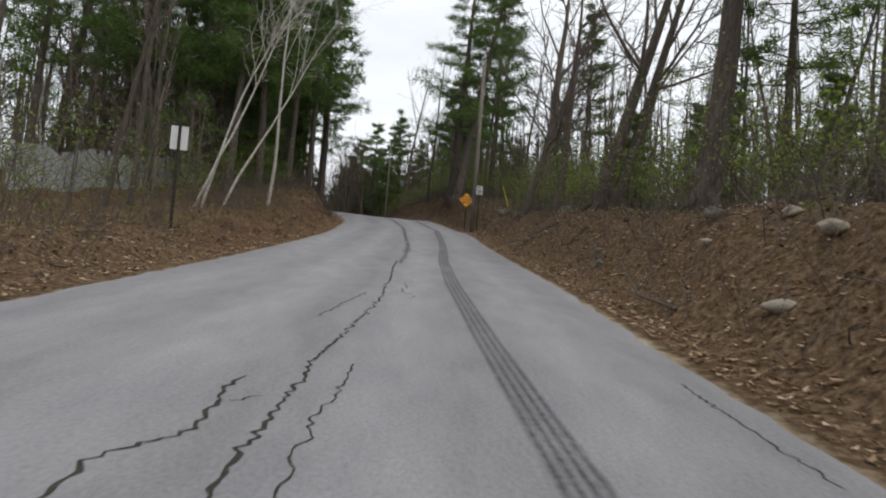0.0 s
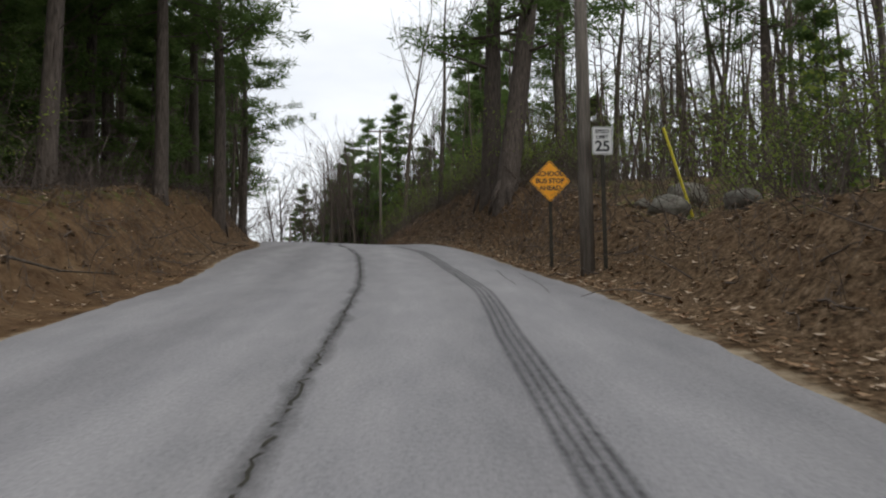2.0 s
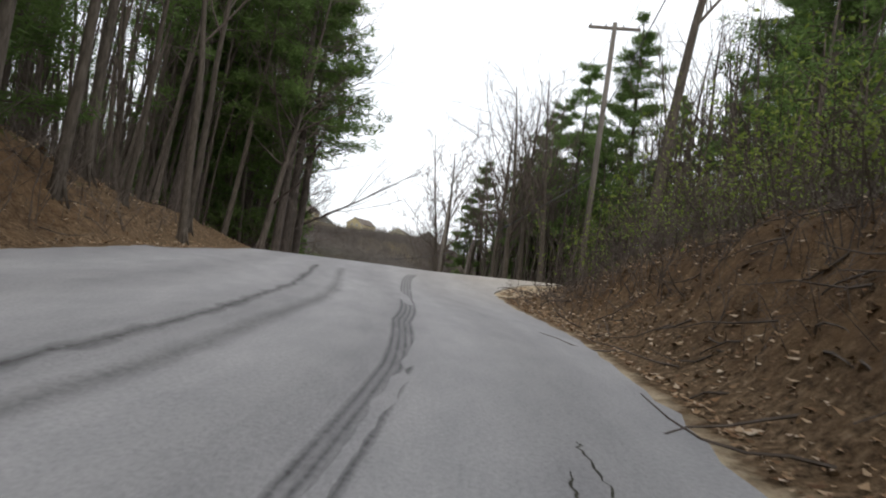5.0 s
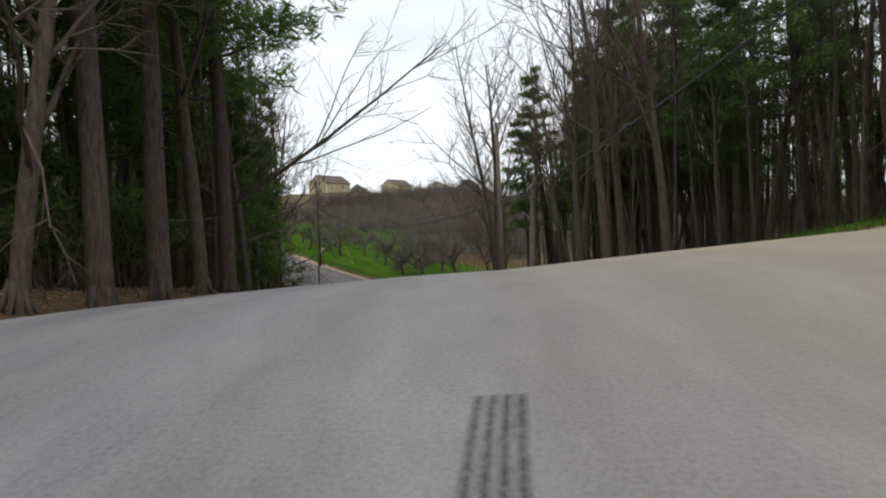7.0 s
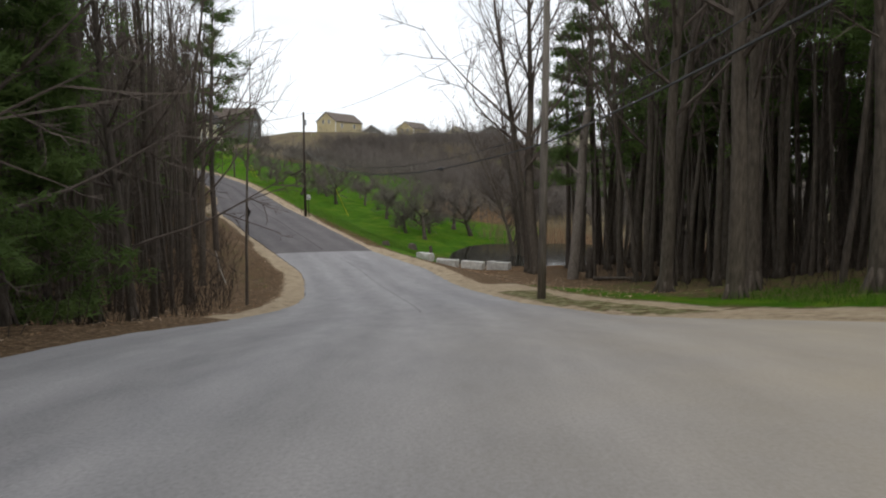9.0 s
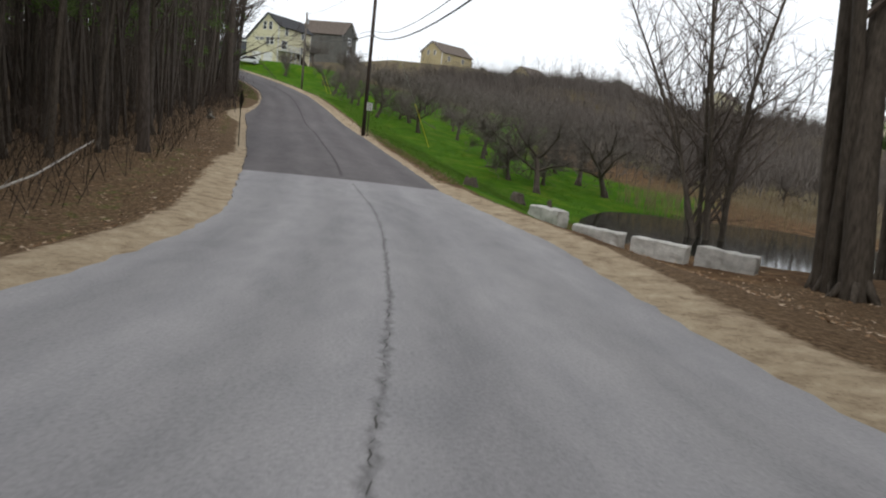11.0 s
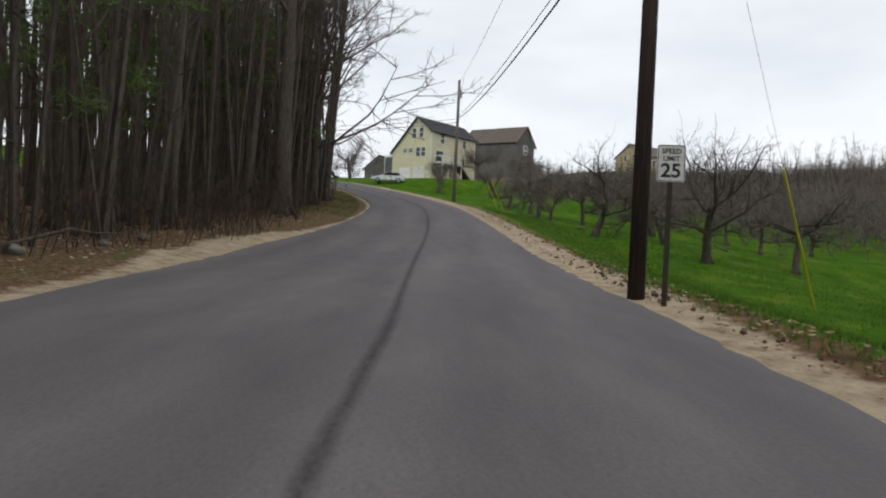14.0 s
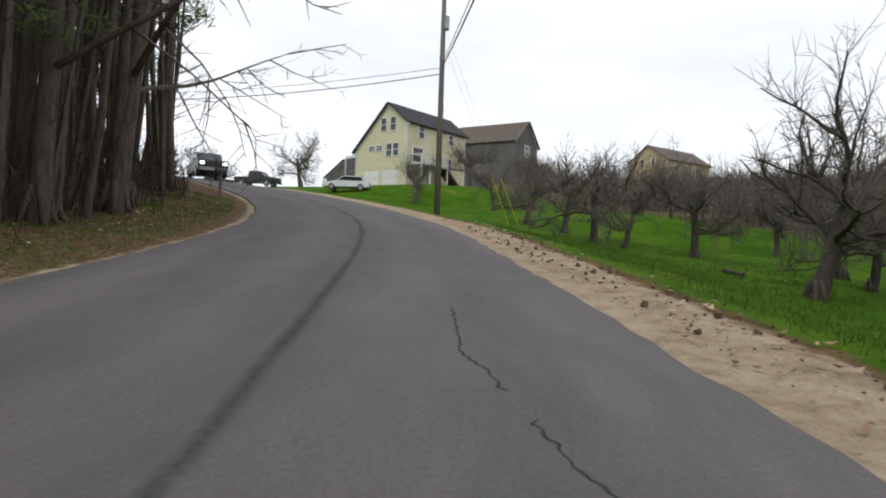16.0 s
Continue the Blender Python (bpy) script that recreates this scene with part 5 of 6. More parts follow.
def grass_blades(name, label, rows, seed, material, height=0.09):
    g = random.Random(seed)
    sh = Shape()
    for s0, s1, l0, l1, count in rows:
        S = np.array([g.uniform(s0, s1) for _ in range(count)])
        L = np.array([l0 + (l1 - l0) * g.random() for _ in range(count)])
        for p in ground_at(S, L):
            p = Vector([float(v) for v in p])
            for _ in range(3):
                w = g.uniform(0, 6.28)
                a = p + Vector((g.gauss(0, 0.06), g.gauss(0, 0.06), -0.01))
                o = Vector((math.cos(w), math.sin(w), 0)) * 0.008
                e = a + Vector((g.gauss(0, 0.35), g.gauss(0, 0.35), 1)) * height * g.uniform(0.6, 1.6)
                sh.add([tuple(a - o), tuple(a + o), tuple(e)], [(0, 1, 2)])
    return tagged(part(name, sh, material), label, "grass", kind="stuff")


grass_blades("grass", "short bright spring grass of the orchard verge", [(172, 236, -9, -4.0, 15000), (172, 240, -14, -9, 9000), (172, 244, -24, -14, 9000), (220, 242, 5.2, 8, 2500)], 51, TUFTS)
grass_blades("grass", "tufted green grass behind the sandy junction", [(112, 124, -20, -14.6, 2600), (124, 138, -15, -9.5, 2600)], 52, TUFTS, 0.2)


# ---- marks and cracks on the road ----
OLD_CRACK = plain("filled_crack", (0.07, 0.068, 0.064), (0.13, 0.127, 0.12), 12, 0.95)
CRACK = plain("open_crack", (0.025, 0.024, 0.02), (0.07, 0.066, 0.05), 12, 0.95)


def worn(name, tone, strength, grain=14.0):
    """A worn film of rubber or dirt that thins out toward its edges."""
    m, n, l, b = nodes_of(name, 0.85)
    b.inputs["Base Color"].default_value = (*tone, 1)
    at = n.new("ShaderNodeAttribute")
    at.attribute_name = "across"
    _, f = noise_ramp(n, l, grain, [(0, (0, 0, 0)), (1, (1, 1, 1))], detail=6, rough=0.7)
    _, f2 = noise_ramp(n, l, 0.8, [(0, (0, 0, 0)), (1, (1, 1, 1))])
    k = maths(n, l, "MULTIPLY", maths(n, l, "MULTIPLY_ADD", f, 1.6, -0.25), maths(n, l, "MULTIPLY_ADD", f2, 0.9, 0.3))
    k = maths(n, l, "MULTIPLY", maths(n, l, "MULTIPLY", k, at.outputs["Fac"]), strength)
    k = maths(n, l, "MINIMUM", maths(n, l, "MAXIMUM", k, 0.0), 0.95)
    l.new(k, b.inputs["Alpha"])
    return m


TYRE = worn("tyre_rubber_mark", (0.065, 0.065, 0.068), 1.05)
SOIL_MARK = worn("darkened_wheel_track", (0.09, 0.087, 0.087), 1.15)
FAINT = worn("ravelled_crack_edge", (0.10, 0.098, 0.095), 0.7)
JOINT = worn("dark_joint", (0.045, 0.042, 0.042), 0.95)


def strip(name, label, path, width, material, seed, jag=0.0, step=0.25, lift=0.004, gaps=0.0, category="road mark", cross=False):
    """A thin worn strip on the road along points of s and lat."""
    g = random.Random(seed)
    p = np.array(path, float)
    d = np.r_[0, np.cumsum(np.hypot(np.diff(p[:, 0]), np.diff(p[:, 1])))]
    u = np.arange(0, d[-1], step)
    S, L = np.interp(u, d, p[:, 0]), np.interp(u, d, p[:, 1])
    L = L + np.array([g.gauss(0, jag) for _ in u])
    W = width * np.array([g.uniform(0.45, 1.3) if jag > 0.015 else g.uniform(0.9, 1.1) for _ in u])
    rows = [road_top(S + W * k, L) if cross else road_top(S, L + W * k) for k in (-0.5, 0.0, 0.5)]
    sh = Shape()
    v = [tuple(q + [0, 0, lift]) for three in zip(*rows) for q in three]
    f = []
    for i in range(len(u) - 1):
        if g.random() >= gaps:
            f += [(3 * i, 3 * i + 1, 3 * i + 4, 3 * i + 3), (3 * i + 1, 3 * i + 2, 3 * i + 5, 3 * i + 4)]
    ob = part(name, sh.add(v, f), material)
    at = ob.data.attributes.new("across", "FLOAT", "POINT")
    at.data.foreach_set("value", np.tile([0.0, 1.0, 0.0], len(u)).astype(np.float32))
    return tagged(ob, label, category, kind="structure")


RIGHT_MARK = [(10, -1.0), (15.5, -0.95), (20, -0.74), (26, -0.52), (32, -0.5), (38.3, -0.73), (44, -0.88), (50, -0.8), (54, -0.9), (59, -0.78), (64.4, -0.76), (66, -0.54), (70, 0.02), (74, 0.67), (78, 1.0), (82, 0.85), (86, 0.88), (90, 1.1), (95, 0.8), (101, 0.1), (104, -0.3)]
for k in range(4):
    strip("tyre_mark", "dark ribbed tyre skid mark on the asphalt", [(s, l + (k - 1.5) * 0.085) for s, l in RIGHT_MARK], 0.10, TYRE, 60 + k)
strip("wheel_track", "soft dark track worn along the lane", [(30, 0.75), (34, 0.68), (38.6, 0.67), (43, 0.85), (53, 1.25), (58.7, 1.4), (62.4, 1.38), (64.2, 1.42), (66.8, 1.65), (70.4, 2.1), (74, 3.0), (78, 3.3), (82, 3.0), (86, 3.1), (90, 3.3), (96, 3.2), (102, 3.0)], 0.3, SOIL_MARK, 70, 0.02, 0.3)
strip("wheel_track", "rough dark ravelled track beside the first", [(69, 1.95), (71, 2.2), (76, 2.6), (80, 2.5), (84, 2.45), (88, 2.6), (96, 2.4), (102, 2.2)], 0.4, FAINT, 72, 0.012, 0.3)
strip("crack", "thin broken crack in the dark wheel track", [(42, 0.82), (53, 1.25), (58.7, 1.4), (62.4, 1.38), (66.8, 1.68)], 0.03, CRACK, 97, 0.02, 0.09, 0.007, gaps=0.3, category="crack")
strip("wheel_track", "faint dark joint along the newer lane", [(171, 0.6), (176, 0.57), (186, 0.6), (193, 0.53), (201.6, 0.85), (212.5, 1.1), (221, 1.12), (229, 1.13), (242, 1.0)], 0.2, JOINT, 71, 0.006, 0.3)
CRACKS = [[(12, 0.93), (15.2, 0.95), (16.2, 0.96), (17.3, 0.97), (18.2, 0.98), (20.5, 0.86), (22.9, 0.74), (23.7, 0.76), (24.6, 0.81), (25.4, 0.77), (26.7, 0.81), (28.8, 0.87), (31, 0.87)], [(14.2, 1.75), (15, 1.63), (15.6, 1.64), (15.9, 1.37), (16.6, 1.38), (17.1, 1.46), (17.4, 1.38)], [(16.6, 1.38), (16.9, 1.1)],
          [(14.5, 0.6), (15.3, 0.64), (15.8, 0.67), (16.1, 0.62), (16.4, 0.69), (17, 0.62), (17.4, 0.63), (18.1, 0.6)], [(20.5, 1.4), (22.8, 1.12), (23.3, 1.06)], [(22.9, 0.42), (23.1, 0.21), (23.4, 0.24), (23.8, 0.44), (23.5, 0.67)], [(23.8, 0.44), (24.3, 0.48)], [(24.4, 0.38), (25.3, 0.47)], [(16, -2.6), (18.5, -2.55)], [(57.9, -0.76), (55.6, -0.71)], [(58.7, -1.91), (57, -1.75), (55.1, -1.67)],
          [(58, -2.31), (55.2, -2.16), (53.7, -1.96)], [(81.6, -0.44), (80.3, -0.54), (78.4, -0.48)], [(78.4, -0.67), (77.8, -0.72)], [(83.5, -0.45), (82.9, -0.46)], [(84.2, -0.59), (83.4, -0.65), (82.9, -0.69)],
          [(214.6, -0.63), (214, -0.72), (213.5, -0.95)], [(218.1, -0.35), (216, -0.32), (215.7, -0.45), (215.1, -0.56)]]
for k, c in enumerate(CRACKS):
    strip("crack", "jagged open crack in the asphalt", c, 0.032 if k in (0, 1) else 0.02, CRACK, 80 + k, 0.02, 0.07, category="crack")
strip("crack", "long ravelled centre crack in the old asphalt", [(136, 0.2), (140.1, 0.16), (142.5, 0.13), (147.1, 0.1), (151.9, 0.04), (156.6, 0.1), (162.7, 0.06), (168.5, 0.3)], 0.14, FAINT, 99, 0.02, 0.1, category="crack")
strip("crack", "thin broken centre crack in the old asphalt", [(136, 0.2), (140.1, 0.16), (142.5, 0.13), (147.1, 0.1), (151.9, 0.04), (156.6, 0.1), (162.7, 0.06), (168.5, 0.3)], 0.012, OLD_CRACK, 98, 0.016, 0.08, 0.007, gaps=0.55, category="crack")
seam = [(SEAM_S + SEAM_SLOPE * (v - 0.7), v) for v in np.linspace(-2.9, 3.9, 40)]
strip("crack", "broken dark seam where the newer asphalt begins", seam, 0.028, CRACK, 100, 0.012, 0.05, gaps=0.12, category="crack", cross=True)
strip("crack", "thin second crack behind the seam", [(170.45, 0.5), (170.4, 0.13), (170.4, -0.7), (170.38, -1.2), (170.3, -1.9), (170.2, -2.6)], 0.02, CRACK, 101, 0.015, 0.05, gaps=0.15, category="crack", cross=True)
for k, (hole, w) in enumerate((([(169.95, 0.75), (170.0, 0.5), (170.05, 0.2)], 0.06), ([(170.3, 0.45), (170.33, 0.1), (170.35, -0.12)], 0.035), ([(169.8, 0.42), (169.82, 0.25)], 0.05))):
    strip("pothole", "small crumbled pothole at the seam", hole, w, CRACK, 110 + k, 0.03, 0.05, category="pothole", cross=True)


# ---- stones, blocks, logs and stumps ----
def stone_mesh(name, seed, size, material, squash=(1, 1, 1), rough=0.16):
    g = random.Random(seed)
    bm = bmesh.new()
    bmesh.ops.create_icosphere(bm, subdivisions=3, radius=1.0)
    off = Vector((g.uniform(0, 50), g.uniform(0, 50), g.uniform(0, 50)))
    for v in bm.verts:
        k = 1 + rough * noise.noise(v.co * 1.3 + off) * 2 + rough * 0.5 * noise.noise(v.co * 3.5 + off)
        v.co = Vector((v.co.x * squash[0], v.co.y * squash[1], v.co.z * squash[2])) * k * size
    me = bpy.data.meshes.new(name)
    bm.to_mesh(me)
    bm.free()
    me.shade_smooth()
    me.materials.append(material)
    return me


PALE_STONES = ((9.77, 8.58, 0.2, (0.75, 1.25, 0.45)), (10.62, 8.95, 0.22, (1.2, 0.8, 0.5)), (10.1, 12.0, 0.12, (1, 0.7, 0.5)), (10.9, 10.6, 0.15, (1, 0.8, 0.6)), (9.3, 26.0, 0.13, (1, 0.8, 0.6)))


def put_stone(x, y, size, seed, squash=(1, 0.8, 0.65), sink=0.3, label="weathered grey field stone half sunk in the bank", material=None, name="stone"):
    p = foot(x, y)
    ob = new(name, stone_mesh(name, seed, size, material or STONE, squash))
    ob.matrix_basis = Matrix.Translation(p + Vector((0, 0, size * squash[2] * (1 - 2 * sink)))) @ Matrix.Rotation(seed * 1.7, 4, "Z")
    return tagged(ob, label, "stone")


for k, (x, y, z) in enumerate(((9.5, 17.5, 0.16), (8.9, 28.4, 0.2), (10.9, 30.5, 0.5), (11.8, 33.5, 0.45), (10.6, 13.0, 0.22), (9.7, 18.5, 0.15), (9.2, 48.5, 0.25), (9.6, 43.2, 0.35), (9.4, 46.9, 0.55), (10.8, 49.6, 0.6))):
    put_stone(x, y, z, 200 + k)
STONE_PALE = plain("pale_stone", (0.26, 0.22, 0.17), (0.46, 0.41, 0.34), 6, 0.9, relief=0.015)
for x, y, z, sq in PALE_STONES:
    put_stone(x, y, z, int(x * 37), sq, 0.15, "pale flat stone lying on the leaf-strewn bank", STONE_PALE)
for k, (x, y, z) in enumerate(((-68.4, 157.0, 0.32), (-70.3, 158.3, 0.2), (-73.2, 160.6, 0.16), (-75.6, 162.2, 0.18))):
    put_stone(x, y, z, 220 + k, label="grey stone at the wood's edge")


def granite(x, y, turn, length, seed, tilt=0.0):
    """A rough-split granite block lying on the verge."""
    g = random.Random(seed)
    h, d = 0.62, 0.55
    bm = bmesh.new()
    bmesh.ops.create_cube(bm, size=1.0)
    bmesh.ops.subdivide_edges(bm, edges=bm.edges[:], cuts=6, use_grid_fill=True)
    off = Vector((seed, seed * 2.3, 0))
    for v in bm.verts:
        c = Vector((v.co.x * length, v.co.y * d, v.co.z * h))
        n3 = Vector((noise.noise(c * 3 + off), noise.noise(c * 3 + off + Vector((9, 0, 0))), noise.noise(c * 3 + off + Vector((0, 9, 0)))))
        v.co = c + n3 * 0.05
    bmesh.ops.bevel(bm, geom=[e for e in bm.edges if e.calc_face_angle(0) > 0.7], offset=0.03, segments=1, affect="EDGES")
    me = bpy.data.meshes.new("granite_block")
    bm.to_mesh(me)
    bm.free()
    me.materials.append(GRANITE)
    ob = new("granite_block", me)
    ob.matrix_basis = Matrix.Translation(foot(x, y) + Vector((0, 0, h / 2 - 0.05))) @ Matrix.Rotation(turn, 4, "Z") @ Matrix.Rotation(tilt, 4, "Y")
    return tagged(ob, "rough grey granite block lining the sandy verge", "stone block", "granite guard blocks")


for x, y, turn, length, seed in ((-36.4, 147.4, -0.35, 1.5, 1), (-34.3, 147.0, -0.12, 1.75, 2), (-32.2, 146.95, -0.12, 1.75, 3), (-30.2, 147.0, -0.1, 1.75, 4)):
    granite(x, y, turn, length, seed)


def log(points, r0, r1, material, label, seed, name="fallen_branch"):
    g = random.Random(seed)
    pts = [foot(x, y) + Vector((0, 0, r0 * 0.7 + up)) for x, y, up in points]
    sh = Shape().tube(pts, [r0 + (r1 - r0) * i / (len(pts) - 1) for i in range(len(pts))], 7)
    for i in range(1, len(pts)):
        if g.random() < 0.7:
            limb(sh, g, pts[i - 1].lerp(pts[i], 0.6), wiggle(g, 1) + Vector((0, 0, 0.5)), g.uniform(0.3, 0.9), r1 * 0.8, 0.005, 0.2, 0, 3, 4)
    return tagged(part(name, sh, material, smooth=True), label, "fallen wood")


BIRCH_BARK = bpy.data.materials["birch_bark"]
log([(-40.8, 130.7, 0.3), (-44.4, 134.0, 0.6), (-48.0, 137.4, 0.9)], 0.04, 0.025, BIRCH_BARK, "fallen pale birch stem leaning in the wood", 301, "fallen_birch")
log([(9.2, 10.8, 0.1), (9.0, 12.2, 0.25), (9.1, 14.0, 0.7)], 0.04, 0.01, BARK_GREY, "broken grey branch lying on the bank", 302)
log([(5.4, 57.2, 0.2), (5.2, 58.0, 0.3), (5.6, 59.2, 0.9)], 0.035, 0.01, BARK_GREY, "pale broken branch hanging down the bank", 303)
log([(-72.6, 192.0, 0.1), (-73.2, 191.6, 0.35), (-73.9, 191.1, 0.6)], 0.06, 0.03, WOOD_POLE, "fallen grey apple bough in the grass", 304)
log([(-82.4, 191.3, 0.05), (-81.6, 190.8, 0.06)], 0.07, 0.05, BARK_DARK, "short dark log in the orchard grass", 305)
log([(-70.0, 158.0, 0.15), (-72.0, 159.6, 0.5), (-73.6, 160.4, 0.3), (-75.5, 162.0, 0.2)], 0.05, 0.015, BARK_GREY, "dead branches heaped at the wood's edge", 306)
log([(-22.0, 141.0, 0.05), (-20.0, 140.0, 0.1), (-17.5, 139.4, 0.1)], 0.12, 0.07, BARK_GREY, "fallen trunk along the verge", 307)
for k, (x, y) in enumerate(((4.5, 66.0), (4.9, 62.5), (4.4, 68.5), (3.6, 71.5), (8.4, 51.5), (9.8, 26), (10.4, 36.0), (-2.8, 41.0), (-3.6, 49.5), (-4.9, 55.0), (-6.8, 64.0))):
    log([(x, y, 0.05), (x + 0.6 * math.sin(k), y + 0.8, 0.2), (x + 1.1 * math.sin(k * 2.1), y + 1.7, 0.35)], 0.028, 0.008, BARK_GREY, "dead stick caught on the bank", 310 + k)


def stump(x, y, h, r, seed, label):
    g = random.Random(seed)
    p = foot(x, y)
    sh = Shape().tube([(0, 0, -0.2), (0, 0, 0.05), (g.uniform(-0.04, 0.04), g.uniform(-0.04, 0.04), h * 0.6), (g.uniform(-0.06, 0.06), 0.02, h)], [r * 1.5, r * 1.2, r, r * 0.9], 9)
    for k in range(5):
        w = 6.28 * k / 5 + g.random()
        sh.tube([(math.cos(w) * r * 0.6, math.sin(w) * r * 0.6, h * 0.9), (math.cos(w) * r * 0.7, math.sin(w) * r * 0.7, h + g.uniform(0.02, 0.14))], [r * 0.3, r * 0.05], 4)
    ob = part("tree_stump", sh, BARK_DARK, smooth=True, m=Matrix.Translation(p))
    return tagged(ob, label, "stump")


stump(-43.9, 159.6, 0.5, 0.4, 1, "low rotten dark stump in the grass edge")
stump(-41.8, 159.4, 0.85, 0.15, 2, "slim dark stump post by the pond")
stump(-42.3, 151.6, 0.35, 0.3, 3, "dark rotten stump by the sandy verge")
stump(-22.6, 142.6, 1.9, 0.22, 4, "splintered stump beside the dead snag")
# lumps of earth and roots on the cut banks
g = random.Random(63)
lump, root = Shape(), Shape()
for s0, s1, side, d0, d1, count in ((6, 56, -1, 0.7, 5.5, 900), (56, 102, -1, 0.5, 3.8, 1500), (40, 100, 1, 0.6, 4.2, 1100), (6, 40, 1, 0.6, 4.5, 350)):
    for _ in range(count):
        a = g.uniform(s0, s1)
        p = spot(a, side * (float(EDGE_LEFT(a) if side > 0 else EDGE_RIGHT(a)) + g.uniform(d0, d1)))
        r = 0.02 + 0.055 * g.random() ** 2.5
        q = p + wiggle(g, r)
        lump.tube([p - Vector((0, 0, r * 0.5)), p.lerp(q, 0.4) + Vector((0, 0, r * 0.45)), q + Vector((0, 0, r * g.uniform(0.6, 1.0)))], [r * g.uniform(0.8, 1.4), r * g.uniform(0.6, 1.1), r * 0.25], 5)
        if g.random() < 0.3:
            limb(root, g, p + Vector((0, 0, 0.04)), (g.gauss(0, 1), g.gauss(0, 1), g.uniform(-0.35, 0.25)), g.uniform(0.4, 1.6), 0.016, 0.004, 0.35, -0.02, 5, 4)
tagged(part("earth_lumps", lump, plain("bank_earth", (0.04, 0.026, 0.016), (0.19, 0.12, 0.065), 5, 0.95, relief=0.02)), "dark and rusty earth lumps on the cut banks", "debris", kind="stuff")
tagged(part("bank_roots", root, TWIG), "bare roots and sticks trailing down the banks", "roots", kind="stuff")
# clods raked along the orchard verge
g = random.Random(61)
sh = Shape()
for _ in range(650):
    s = g.choice((g.uniform(197, 207), g.uniform(208, 232), g.uniform(172, 197)))
    p = spot(s, -float(EDGE_RIGHT(s)) - g.uniform(0.5, 1.6))
    r = 0.012 + 0.045 * g.random() ** 2.5
    a = g.uniform(0, 6.28)
    q = p + Vector((math.cos(a), math.sin(a), 0)) * r
    sh.tube([p + Vector((0, 0, r * 0.1)), p + Vector((r * 0.2, 0, r * 0.7)), q + Vector((0, 0, r * 0.5))], [r, r * 0.9, r * 0.4], 5)
tagged(part("earth_clods", sh, plain("dark_clods", (0.05, 0.037, 0.025), (0.18, 0.135, 0.09), 9, 0.95)), "dark clods and dead leaves raked along the verge", "debris", kind="stuff")


# ---- houses on the hill ----
def window(parent, m, w, h, lights=2):
    """A framed sash window whose outer face is the local y = 0 plane."""
    sh = Shape().box((-w / 2 - 0.09, -0.05, -h / 2 - 0.09), (-w / 2, 0.04, h / 2 + 0.09)).box((w / 2, -0.05, -h / 2 - 0.09), (w / 2 + 0.09, 0.04, h / 2 + 0.09))
    sh.box((-w / 2, -0.05, h / 2), (w / 2, 0.04, h / 2 + 0.09)).box((-w / 2, -0.06, -h / 2 - 0.09), (w / 2, 0.04, -h / 2))
    sh.box((-w / 2, -0.03, -0.03), (w / 2, 0.02, 0.03))
    win = part("window", sh, WHITE_PAINT, parent, m=m)
    part("pane", Shape().box((-w / 2, -0.012, -h / 2), (w / 2, 0.0, h / 2)), GLASS_DARK, win)
    return win


def slab(a, b, y0, y1, t):
    """A roof slab between two points of the gable outline."""
    (x0, z0), (x1, z1) = a, b
    ln = math.hypot(x1 - x0, z1 - z0)
    nx, nz = -(z1 - z0) / ln * t, (x1 - x0) / ln * t
    if nz < 0:
        nx, nz = -nx, -nz
    return Shape().prism([(x0, z0), (x1, z1), (x1 + nx, z1 + nz), (x0 + nx, z0 + nz)], y0, y1)


def house(label, origin, base, x_way, length, outline, ridge, siding, shingle, gable=(), right=(), overhang=0.35):
    """A clapboard house. outline: gable wall in x and z from the left foot; ridge: index of the peak in it."""
    e = tree_empty("house", label, "house")
    xw = Vector((*x_way, 0)).normalized()
    yw = Vector((-xw.y, xw.x, 0))
    m = Matrix.Identity(4)
    for k, v in enumerate((xw, yw, Vector((0, 0, 1)))):
        for r in range(3):
            m[r][k] = v[r]
    m.translation = Vector((origin[0], origin[1], base))
    e.matrix_basis = m
    part("wall", Shape().prism([(x, z if z > 0 else -1.5) for x, z in outline], 0, length), siding, e)
    # clapboard laps on the two faces toward the road
    w = max(x for x, _ in outline)
    lap = Shape()
    zr = outline[-2][1]
    for k in range(int(zr / 0.36)):
        lap.box((w, 0.02, k * 0.36 + 0.02), (w + 0.02, length - 0.02, k * 0.36 + 0.05))
    part("clapboard_laps", lap, siding, e)
    top = outline[ridge]
    for a, b in ((outline[ridge - 1], top), (top, outline[ridge + 1])):
        (x0, z0), (x1, z1) = a, b
        if a is top:
            f = overhang / math.hypot(x1 - x0, z1 - z0)
            b = (x1 + (x1 - x0) * f, z1 + (z1 - z0) * f)
        else:
            f = overhang / math.hypot(x1 - x0, z1 - z0)
            a = (x0 - (x1 - x0) * f, z0 - (z1 - z0) * f)
        part("roof", slab(a, b, -overhang, length + overhang, 0.16), shingle, e)
        part("rake_trim", slab((a[0], a[1] - 0.2), (b[0], b[1] - 0.2), -0.06 - 0.02, -0.02, 0.2), WHITE_PAINT, e)
    part("corner_board", Shape().box((w - 0.14, -0.03, 0), (w + 0.03, 0.14, outline[-2][1] - 0.1)), WHITE_PAINT, e)
    part("corner_board", Shape().box((w - 0.14, length - 0.14, 0), (w + 0.03, length + 0.03, outline[-2][1] - 0.1)), WHITE_PAINT, e)
    for x, z, ww, hh in gable:
        window(e, Matrix.Translation((x, -0.02, z)), ww, hh)
    for y, z, ww, hh in right:
        window(e, Matrix.Translation((w + 0.045, y, z)) @ Matrix.Rotation(radians(90), 4, "Z"), ww, hh)
    return e, m


